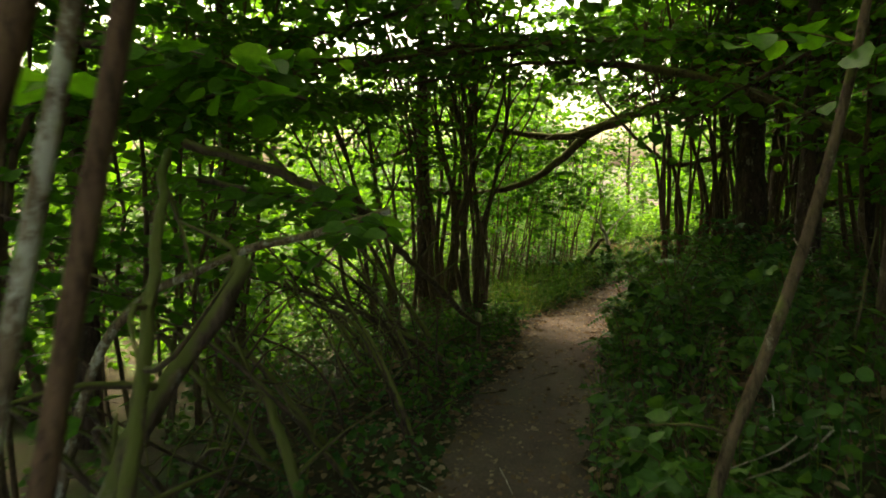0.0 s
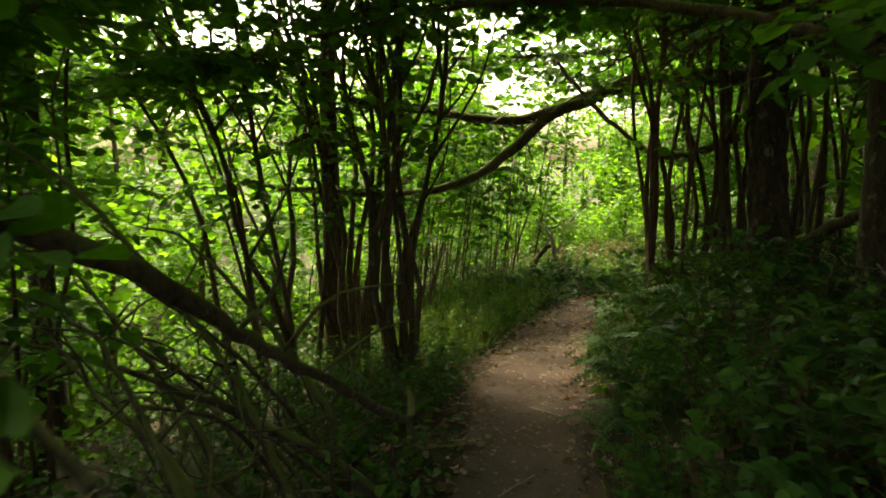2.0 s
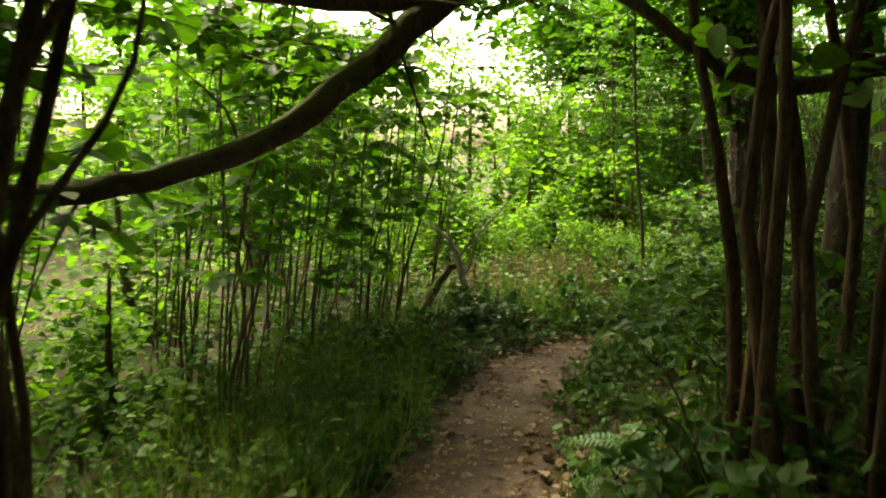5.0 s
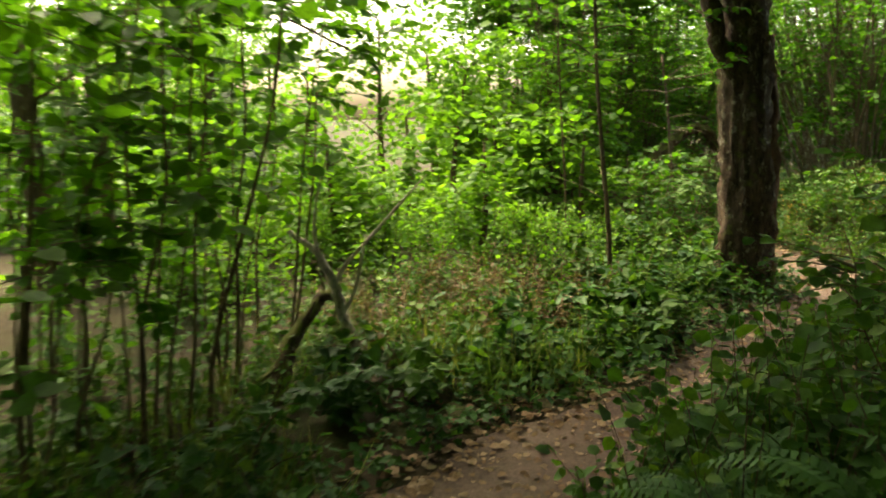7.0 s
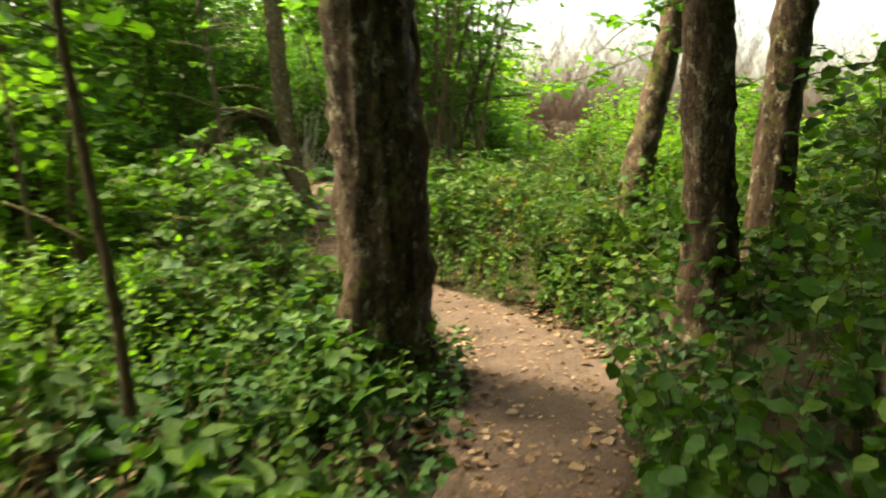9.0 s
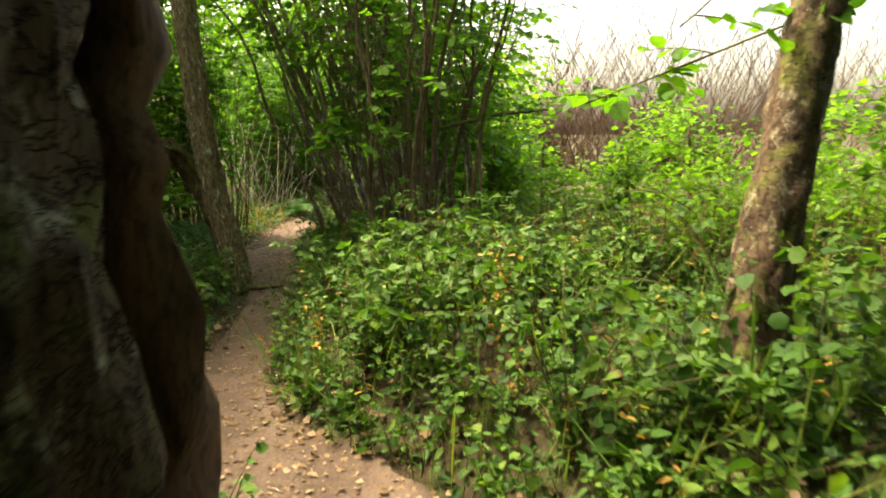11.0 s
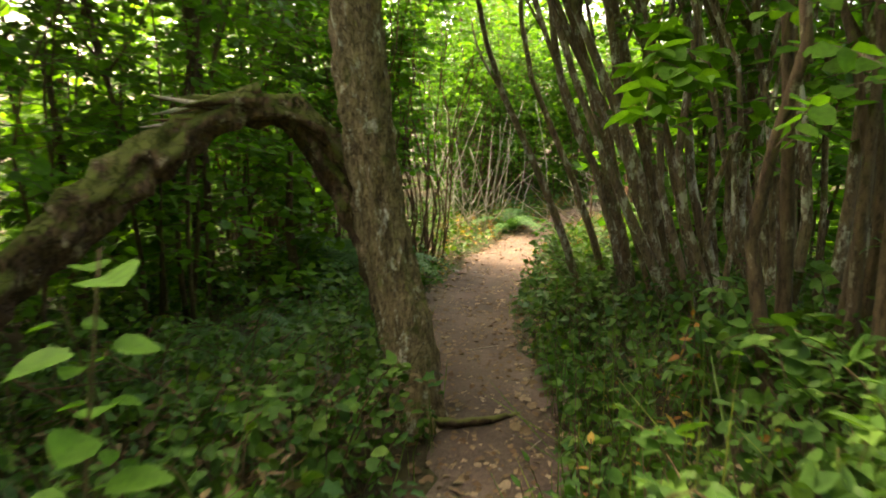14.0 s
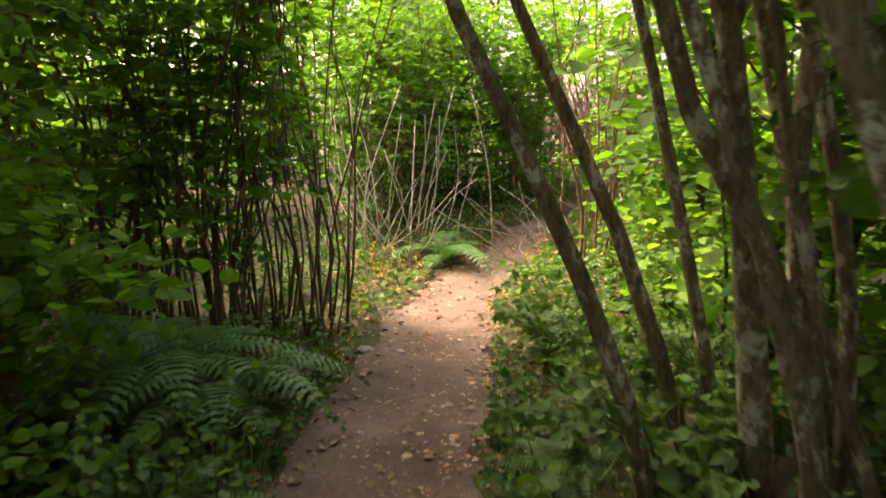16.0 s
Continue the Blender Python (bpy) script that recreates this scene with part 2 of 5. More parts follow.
def lie(x, y):
    """For arrays of x and y: the ground's height, the distance to the path's middle (right of it positive), the path's half width there."""
    x, y = np.atleast_1d(np.asarray(x, float)), np.atleast_1d(np.asarray(y, float))
    z, d, w = np.empty_like(x), np.empty_like(x), np.empty_like(x)
    for a in range(0, len(x), 4000):
        p = np.stack([x[a:a + 4000], y[a:a + 4000]], 1)
        k = ((p[:, None] - WAY_XY[None]) ** 2).sum(2).argmin(1)
        off = p - WAY_XY[k]
        side = off[:, 0] * WAY_T[k, 1] - off[:, 1] * WAY_T[k, 0]
        far = np.hypot(off[:, 0], off[:, 1])
        s = np.where(side >= 0, far, -far)
        ky = WAY_XY[k, 1]
        base = np.interp(ky, FLOOR_Y, FLOOR_Z)
        right, left = np.interp(ky, RIGHT_Y, RIGHT_Z), np.interp(ky, LEFT_Y, LEFT_Z)
        hw = WAY_W[k]
        h = base + np.where(s > 0, right * step01(hw, hw + 0.95, s), left * step01(hw + 0.1, 3.0, -s))
        h += np.where(s < 0, np.minimum(left, 0) * step01(3, 9, -s) * 1.2, 0)
        off_path = step01(hw * 0.9, hw + 0.5, far)
        h += (0.05 * wavy(p[:, 0], p[:, 1], 1.0) + 0.02 * wavy(p[:, 0], p[:, 1], 4.0)) * off_path - 0.03 * (1 - off_path)
        z[a:a + 4000], d[a:a + 4000], w[a:a + 4000] = h, s, hw
    return z, d, w


def ground_z(x, y):
    return float(lie([x], [y])[0][0])


# ---- mesh helpers ----
def link_mesh(name, verts, faces, material, parent=None, label="", smooth=True, loc=None):
    me = bpy.data.meshes.new(name)
    me.from_pydata([tuple(v) for v in verts], [], [tuple(f) for f in faces])
    if smooth:
        me.polygons.foreach_set("use_smooth", [True] * len(me.polygons))
    me.materials.append(material)
    ob = new(name, me)
    if parent is not None:
        ob.parent = parent
    if loc is not None:
        ob.location = loc
    if label:
        ob["label"] = label
    return ob



def resample(points, n):
    p = smooth_line(points, 0.05) if len(points) > 2 else np.array(points, float)
    s = np.r_[0, np.cumsum(np.linalg.norm(np.diff(p, axis=0), axis=1))]
    u = np.linspace(0, s[-1], n)
    return np.stack([np.interp(u, s, p[:, k]) for k in range(3)], 1)


def tube(points, r0, r1, sides=7, rough=0.12, rng=None, power=1.0, flare=0.0, cap=True):
    """Verts and faces of a tapered, uneven stem along the points."""
    p = np.asarray(points, float)
    n = len(p)
    t = np.gradient(p, axis=0)
    t /= np.linalg.norm(t, axis=1)[:, None] + 1e-9
    ref = np.array([0.0, 1.0, 0.0]) if abs(t[0][1]) < 0.8 else np.array([1.0, 0.0, 0.0])
    verts, faces = [], []
    phase = rng.uniform(0, 6.28, 4) if rng is not None else np.zeros(4)
    u = np.linspace(0, 1, n)
    rad = r0 + (r1 - r0) * u**power + flare * np.exp(-u * n / 2.2)
    for i in range(n):
        a = np.cross(t[i], ref)
        a /= np.linalg.norm(a) + 1e-9
        b = np.cross(t[i], a)
        for k in range(sides):
            th = 2 * math.pi * k / sides
            w = 1 + rough * (math.sin(2 * th + phase[0] + i * 0.35) * 0.5 + math.sin(5 * th + phase[1] + i * 0.9) * 0.5 + math.sin(3 * th + phase[2] - i * 1.7) * 0.4)
            verts.append(p[i] + rad[i] * w * (math.cos(th) * a + math.sin(th) * b))
    for i in range(n - 1):
        for k in range(sides):
            k2 = (k + 1) % sides
            faces.append((i * sides + k, i * sides + k2, (i + 1) * sides + k2, (i + 1) * sides + k))
    if cap:
        faces.append(tuple(range(sides - 1, -1, -1)))
        faces.append(tuple((n - 1) * sides + k for k in range(sides)))
    return verts, faces


class Soup:
    """Verts and faces of many pieces that end in one mesh."""
    def __init__(self):
        self.v, self.f = [], []

    def add(self, vf):
        n = len(self.v)
        self.v.extend(vf[0])
        self.f.extend(tuple(i + n for i in f) for f in vf[1])


ROUND = [(0.0, 0.0), (0.06, 0.22), (0.3, 0.44), (0.62, 0.42), (0.86, 0.22), (1.0, 0.0)]
SIMPLE = [(0.0, 0.0), (0.28, 0.42), (0.72, 0.38), (1.0, 0.0)]
LANCE = [(0.0, 0.0), (0.3, 0.2), (0.65, 0.17), (1.0, 0.0)]
BLADE = [(0.0, 0.006), (0.4, 0.009), (0.75, 0.006), (1.0, 0.0)]
DIAMOND = [(0.0, 0.0), (0.45, 0.42), (1.0, 0.0)]
OVATE = [(0.0, 0.0), (0.1, 0.25), (0.36, 0.36), (0.62, 0.27), (0.84, 0.11), (1.0, 0.0)]
LOBED = [(0.0, 0.0), (-0.06, 0.34), (0.34, 0.26), (0.52, 0.42), (0.7, 0.16), (1.0, 0.0)]


def leaf_object(name, pos, axis, normal, size, material, outline=SIMPLE, fold=0.14, droop=0.18, parent=None, label=""):
    """Many folded leaves in one mesh: each grows from pos along axis, its face towards normal."""
    pos, axis, normal, size = (np.asarray(v, float) for v in (pos, axis, normal, size))
    n = len(pos)
    axis = axis / (np.linalg.norm(axis, axis=1)[:, None] + 1e-9)
    normal = normal - (normal * axis).sum(1)[:, None] * axis
    normal /= np.linalg.norm(normal, axis=1)[:, None] + 1e-9
    side = np.cross(axis, normal)
    o = np.array(outline)
    k = len(o)
    tmpl = [(u, 0 if j in (0, k - 1) else v, fold * v * 1.6 - droop * u * u) for j, (u, v) in enumerate(o)] + [(u, -v, fold * v * 1.6 - droop * u * u) for u, v in o[1:-1][::-1]]
    tmpl = np.array(tmpl)
    m = len(tmpl)
    co = pos[:, None] + size[:, None, None] * (tmpl[None, :, 0:1] * axis[:, None] + tmpl[None, :, 1:2] * side[:, None] + tmpl[None, :, 2:3] * normal[:, None])
    me = bpy.data.meshes.new(name)
    me.vertices.add(n * m)
    me.vertices.foreach_set("co", co.reshape(-1).astype(np.float32))
    half1, half2 = list(range(k)), [0] + list(range(k - 1, m))
    loops = (np.arange(n)[:, None] * m + np.array(half1 + half2)[None]).reshape(-1)
    me.loops.add(len(loops))
    me.loops.foreach_set("vertex_index", loops.astype(np.int32))
    me.polygons.add(2 * n)
    me.polygons.foreach_set("loop_start", (np.arange(2 * n) * k).astype(np.int32))
    me.polygons.foreach_set("loop_total", np.full(2 * n, k, np.int32))
    me.update(calc_edges=True)
    me.validate()
    me.materials.append(material)
    ob = new(name, me)
    if parent is not None:
        ob.parent = parent
    if label:
        ob["label"] = label
    return ob


def unit(v):
    return np.asarray(v, float) / (np.linalg.norm(v) + 1e-9)


def thing(name, loc, label, category, group="", kind=""):
    e = new(name)
    e.empty_display_size = 0.2
    e.location = loc
    return tagged(e, label, category, group, kind)


class Sprays:
    """Leafy twigs: thin twig tubes and flat two-ranked leaves along them."""
    def __init__(self, rng, origin=(0, 0, 0), clear=0.62):
        self.rng, self.twigs, self.origin, self.clear = rng, [], np.array(origin, float), clear
        self.pos, self.axis, self.nrm, self.size = [], [], [], []

    def twig(self, start, way, length, leaves, leaf, thick=0.004, sag=0.25, tubes=True):
        g = self.rng
        way = unit(way)
        u = np.linspace(0, 1, 5)
        side0 = unit(np.cross(way, (0, 0, 1)) + g.normal(0, 0.05, 3))
        pts = np.asarray(start)[None] + way[None] * (u * length)[:, None] + side0[None] * (g.normal(0, 0.12) * length * u**2)[:, None]
        pts[:, 2] -= sag * length * u**2
        world_pts = pts + self.origin
        zz, dd, _ = lie(world_pts[:, 0], world_pts[:, 1])
        if np.any((np.abs(dd) < self.clear) & (world_pts[:, 2] < zz + 2.12)):
            return
        if tubes:
            self.twigs.append(tube(pts, thick, thick * 0.4, 3, 0, None, cap=False))
        for i in range(leaves):
            s = 0.15 + 0.85 * (i + g.uniform(0, 0.6)) / leaves
            p = np.array([np.interp(s, u, pts[:, k]) for k in range(3)])
            sgn = 1 if i % 2 else -1
            ax = way * g.uniform(0.2, 0.9) + side0 * sgn * g.uniform(0.6, 1.1) + np.array((0, 0, g.normal(-0.25, 0.3)))
            self.pos.append(p)
            self.axis.append(ax)
            self.nrm.append(np.array((0, 0, 1.0)) + g.normal(0, 0.38, 3))
            self.size.append(leaf * g.uniform(0.6, 1.25))

    def make(self, parent, material, outline=SIMPLE, name="foliage", twig_material=None):
        if len(self.twigs) <= 24:
            for v, f in self.twigs:
                link_mesh("twig", v, f, twig_material or M_TWIG, parent)
        else:
            soup = Soup()
            for vf in self.twigs:
                soup.add(vf)
            link_mesh("twigwork", soup.v, soup.f, twig_material or M_TWIG, parent)["kind"] = "stuff"
        if self.pos:
            leaf_object(name, self.pos, self.axis, self.nrm, self.size, material, outline, parent=parent)


def shrub(base, n, height, radius, spread, lean=(0.0, 0.0), sprays=120, leaf=0.08, leaf_from=0.45, ring=0.25, seed=0, label="", category="shrub", group="",
          bark=None, leaves=None, name="hazel_shrub", outline=SIMPLE, crook=0.075, per=9, bow=0.35, reach=(0.35, 0.9), sides=7):
    """A many-stemmed bush: each stem is a part, its leafy twigs grow from the upper stems."""
    g = np.random.default_rng(seed)
    x, y = base
    z = ground_z(x, y) - 0.04
    e = thing(name, (x, y, z), label, category, group)
    radius *= 0.72
    sp = Sprays(g, (x, y, z))
    for i in range(n):
        th = 2 * math.pi * (i + g.uniform(0, 0.8)) / n
        out = np.array((math.cos(th), math.sin(th), 0))
        b = out * ring * g.uniform(0.2, 1.0)
        h = height * g.uniform(0.7, 1.1)
        tip = b + out * spread * g.uniform(0.3, 1.0) * h + np.array((lean[0], lean[1], 0)) * h * g.uniform(0.6, 1.2) + np.array((0, 0, h))
        u = np.linspace(0, 1, 6)
        pts = b[None] + (tip - b)[None] * u[:, None]
        pts[:, :2] -= ((tip - b)[:2] * bow)[None] * (u * (1 - u))[:, None] * 2
        pts[1:, :] += g.normal(0, crook, (5, 3)) * np.array((1, 1, 0.3))
        pts = resample(pts, 12)
        rr = radius * g.uniform(0.55, 1.15)
        v, f = tube(pts, rr, rr * 0.35, sides, 0.14, g, flare=rr * 0.4)
        if rr > 0.012:
            for _ in range(2):
                k0 = int(g.integers(4, 9))
                fa = g.uniform(0, 6.28)
                fl = g.uniform(0.5, 1.3)
                fq = resample([pts[k0], pts[k0] + np.array((math.cos(fa) * 0.3, math.sin(fa) * 0.3, 0.5)) * fl + g.normal(0, 0.04, 3), pts[k0] + np.array((math.cos(fa) * 0.45, math.sin(fa) * 0.45, 1.0)) * fl], 7)
                fv, ff = tube(fq, rr * 0.5, rr * 0.2, 5, 0.14, g)
                nv = len(v)
                v = v + fv
                f = f + [tuple(i2 + nv for i2 in q2) for q2 in ff]
        zs = np.array([ground_z(x + b[0], y + b[1]) - 0.05 - z])
        for q in v[:sides]:
            q[2] = min(q[2], zs[0])
        link_mesh("stem", v, f, bark or M_BARK, e)
        k = max(1, int(sprays / n + g.uniform(0, 1)))
        for _ in range(k):
            s = leaf_from + (1 - leaf_from) * g.uniform(0, 1) ** 0.8
            p = np.array([np.interp(s, np.linspace(0, 1, 12), pts[:, c]) for c in range(3)])
            a = g.uniform(0, 6.28)
            way = np.array((math.cos(a), math.sin(a), g.uniform(-0.1, 0.6))) + out * 0.35
            sp.twig(p, way, g.uniform(*reach), per, leaf)
    sp.make(e, leaves or M_HAZEL, outline)
    return e

# ---- ground and path ----
def axis_steps(lo, hi, step, far):
    inner = list(np.arange(lo, hi + 1e-6, step))
    outer, v, s = [], hi, step
    while v < far:
        s *= 1.5
        v += s
        outer.append(v)
    left, v, s = [], lo, step
    while v > -far:
        s *= 1.5
        v -= s
        left.append(v)
    return np.array(left[::-1] + inner + outer)


def build_ground():
    xs, ys = axis_steps(-7, 18, 0.16, 600), axis_steps(-6, 30, 0.16, 600)
    gx, gy = np.meshgrid(xs, ys)
    z, d, w = lie(gx.ravel(), gy.ravel())
    under = (np.abs(d) < w - 0.04)
    z = z - np.where(under, 0.05, 0.0)
    far = np.hypot(gx.ravel() - 5, gy.ravel() - 11)
    z = np.where(far > 40, np.clip(z, -1.0, 0.5), z)
    nx = len(xs)
    faces = [(j * nx + i, j * nx + i + 1, (j + 1) * nx + i + 1, (j + 1) * nx + i) for j in range(len(ys) - 1) for i in range(nx - 1)]
    ob = link_mesh("ground", np.stack([gx.ravel(), gy.ravel(), z], 1), faces, M_GROUND)
    tagged(ob, "dark woodland soil with moss and leaf mould", "ground", kind="structure")
    g = np.random.default_rng(3)
    verts, faces = [], []
    cross = np.linspace(-1, 1, 13)
    nrm = np.stack([WAY_T[:, 1], -WAY_T[:, 0]], 1)
    ej = np.convolve(g.normal(0, 0.10, len(WAY) + 8), np.ones(4) / 4, "same")[4:-4], np.convolve(g.normal(0, 0.10, len(WAY) + 8), np.ones(4) / 4, "same")[4:-4]
    for i in range(len(WAY)):
        for c in cross:
            hw = (WAY_W[i] + 0.10 + ej[0 if c < 0 else 1][i])
            p = WAY_XY[i] + nrm[i] * c * hw
            verts.append((p[0], p[1], 0.0))
    verts = np.array(verts)
    zz, d, w = lie(verts[:, 0], verts[:, 1])
    cc = np.tile(np.abs(cross), len(WAY))
    verts[:, 2] = zz + 0.012 - 0.05 * step01(0.86, 1.0, cc) + 0.008 * wavy(verts[:, 0], verts[:, 1], 9.0) + g.normal(0, 0.003, len(verts))
    m = len(cross)
    for i in range(len(WAY) - 1):
        for k in range(m - 1):
            faces.append((i * m + k, i * m + k + 1, (i + 1) * m + k + 1, (i + 1) * m + k))
    tagged(link_mesh("path", verts, faces, M_PATH), "narrow trodden brown earth footpath through the wood", "path", kind="structure")


build_ground()


# ---- trees and boughs ----
def bough(name, points, r0, r1, material, label, category="branch", twigs=0, leaf=0.075, seed=0, sides=9, rough=0.18, leaves_per=7, snags=0, reach=(0.25, 0.6), clear=0.62):
    """A single branch lying or hanging in the wood, with side twigs."""
    g = np.random.default_rng(seed + 500)
    p = np.array(points, float)
    o = p[0].copy()
    e = thing(name, tuple(o), label, category)
    pts = resample(p - o, max(10, int(len(points) * 5)))
    pts[1:-1] += g.normal(0, r0 * 0.18, pts[1:-1].shape)
    v, f = tube(pts, r0, r1, sides, rough, g)
    link_mesh("limb", v, f, material, e)
    for i in range(snags):
        k = g.integers(1, len(pts) - 1)
        way = unit(g.normal(0, 1, 3) + np.array((0, 0, 0.3)))
        ln = g.uniform(0.12, 0.5)
        q = np.array([pts[k], pts[k] + way * ln * 0.5 + g.normal(0, 0.03, 3), pts[k] + way * ln + g.normal(0, 0.06, 3)])
        link_mesh("side_branch", *tube(resample(q, 6), r0 * 0.35, r0 * 0.1, 5, 0.15, g), material, e)
    sp = Sprays(g, o, clear)
    for i in range(twigs):
        k = g.integers(1, len(pts))
        a = g.uniform(0, 6.28)
        sp.twig(pts[k], (math.cos(a), math.sin(a), g.uniform(-0.2, 0.5)), g.uniform(*reach), leaves_per, leaf)
    sp.make(e, M_HAZEL, ROUND)
    return e


def trunk_tree(points, r0, r1, material, label, name="tree", seed=0, flare=0.12, crown=0, crown_at=2.6, crown_r=1.4, leaf=0.09, fissure=0.05, sides=26, limbs=5, leaves=None, limb_way=None):
    """A tree with a fissured trunk, limbs and a leafy crown."""
    g = np.random.default_rng(seed + 900)
    p = np.array(points, float)
    o = p[0].copy()
    e = thing(name, tuple(o), label, "tree")
    n = 80
    pts = resample(p - o, n)
    v, f = tube(pts, r0, r1, sides, 0.07, g, flare=flare)
    ridge = g.uniform(-1, 1, (sides,))
    for i in range(n):
        if i % 4 == 0:
            ridge = 0.5 * ridge + g.uniform(-1, 1, sides) * 0.7
        c = pts[i]
        for k in range(sides):
            q = np.asarray(v[i * sides + k])
            v[i * sides + k] = c + (q - c) * (1 + fissure * (ridge[k] + g.normal(0, 0.4)))
    v = [np.asarray(q) for q in v]
    link_mesh("trunk", v, f, material, e)
    sp = Sprays(g, o)
    for i in range(limbs):
        s = g.uniform(0.55, 0.98)
        k = int(s * (n - 1))
        a = g.uniform(0, 6.28)
        ln = g.uniform(0.7, 1.5) * crown_r * 0.8
        way = np.array((math.cos(a), math.sin(a), g.uniform(0.3, 1.0))) + (np.array(limb_way) if limb_way is not None else 0)
        q = np.array([pts[k], pts[k] + way * ln * 0.5 + g.normal(0, 0.06, 3), pts[k] + way * ln + g.normal(0, 0.12, 3)])
        q = resample(q, 8)
        link_mesh("limb", *tube(q, r1 * 0.5, r1 * 0.12, 6, 0.12, g), material, e)
        for _ in range(crown // max(1, limbs)):
            b = q[g.integers(2, 8)]
            aa = g.uniform(0, 6.28)
            sp.twig(b, (math.cos(aa), math.sin(aa), g.uniform(-0.3, 0.5)), g.uniform(0.3, 0.9), 9, leaf)
    sp.make(e, leaves or M_HAZEL)
    return e


def stand(x, y, *rest):
    """Trunk points that start on the ground at x, y."""
    return [(x, y, ground_z(x, y) - 0.08), *rest]


trunk_tree(stand(3.93, 11.42, (3.92, 11.44, 0.5), (3.90, 11.5, 1.2), (3.88, 11.55, 2.0), (3.8, 11.6, 3.4), (3.7, 11.7, 5.5)), 0.225, 0.13, M_TRUNK_DARK,
           "old tree with dark fissured bark and ivy round its foot", seed=1, flare=0.13, crown=150, crown_r=1.6, fissure=0.13, sides=40, limbs=7, limb_way=(0.1, 0.6, 0.7))
bough("bark_slab", [(4.17, 11.47, ground_z(4.17, 11.47) - 0.05), (4.17, 11.5, 0.35), (4.16, 11.52, 0.8), (4.13, 11.54, 1.5), (4.08, 11.56, 2.2)], 0.1, 0.05, M_BARK_RED, "loose slab of brown bark leaning on the old tree", "bark", sides=8, rough=0.3, seed=2)
bough("tree_limb", [(3.86, 11.5, 1.75), (3.68, 11.5, 2.0), (3.52, 11.52, 2.5), (3.4, 11.55, 3.2)], 0.09, 0.05, M_BARK_DARK, "forked dark limb of the old tree", "branch", twigs=20, seed=3)
trunk_tree(stand(5.22, 10.4, (5.2, 10.42, 0.8), (5.14, 10.46, 1.5), (5.08, 10.5, 2.4), (5.0, 10.6, 4.5)), 0.135, 0.085, M_TRUNK_DARK, "slim tree with dark scaly bark beside the path", seed=4, flare=0.07, crown=90, limbs=6, fissure=0.11, limb_way=(0.8, -0.4, 0.5))
trunk_tree(stand(6.28, 11.62, (6.42, 11.66, 0.9), (6.6, 11.68, 1.4), (6.85, 11.7, 2.2), (7.2, 11.8, 4.0)), 0.115, 0.07, M_TRUNK_DARK, "leaning brown tree trunk at the edge of the clearing", seed=5, flare=0.04, crown=70, limbs=5, fissure=0.1, limb_way=(0.6, -0.5, 0.5))
trunk_tree(stand(5.88, 10.42, (5.93, 10.45, 1.0), (6.05, 10.48, 1.7), (6.2, 10.5, 2.6), (6.4, 10.5, 4.4)), 0.12, 0.075, M_TRUNK_DARK, "dark slim tree standing close to its neighbour", seed=6, flare=0.05, crown=90, limbs=6, fissure=0.1, limb_way=(0.6, -0.6, 0.5))
trunk_tree(stand(6.54, 16.74, (6.5, 16.81, 0.3), (6.43, 16.9, 0.7), (6.36, 16.94, 1.2), (6.29, 16.93, 1.8), (6.22, 16.93, 2.6), (6.16, 16.98, 4.2)), 0.118, 0.088, M_TRUNK_PALE,
           "leaning tree with pale cracked lichened bark beside the path", seed=7, flare=0.05, crown=110, limbs=6, fissure=0.13, sides=44, limb_way=(-0.3, 0.3, 0.5))
limb = bough("mossy_limb", [(6.5, 16.9, 0.12), (6.4, 16.98, 0.55), (6.3, 17.04, 0.9), (6.2, 17.06, 1.1), (6.07, 17.05, 1.24), (5.87, 17.02, 1.3), (5.62, 17.0, 1.2), (5.3, 16.95, 0.95), (5.0, 16.9, 0.68), (4.65, 16.8, 0.32), (4.3, 16.7, ground_z(4.3, 16.7) - 0.03)], 0.05, 0.105, M_LIMB_MOSS,
             "broken mossy limb arching down to the ground", sides=26, rough=0.5, seed=8)
g0 = np.random.default_rng(9)
for i in range(9):
    # splinters where the limb snapped
    b = np.array((-0.66 + g0.normal(0, 0.06), 0.1 + g0.normal(0, 0.03), 1.2 + g0.normal(0, 0.035)))
    ln = g0.uniform(0.16, 0.42)
    way = np.array((-1.0, g0.normal(-0.1, 0.1), g0.normal(-0.1, 0.12)))
    link_mesh("splinter", *tube(resample([b, b + way * ln * 0.55 + g0.normal(0, 0.012, 3), b + way * ln], 7), g0.uniform(0.018, 0.035), 0.003, 6, 0.5, g0), M_LIMB_MOSS if i % 3 else M_DEAD, limb)

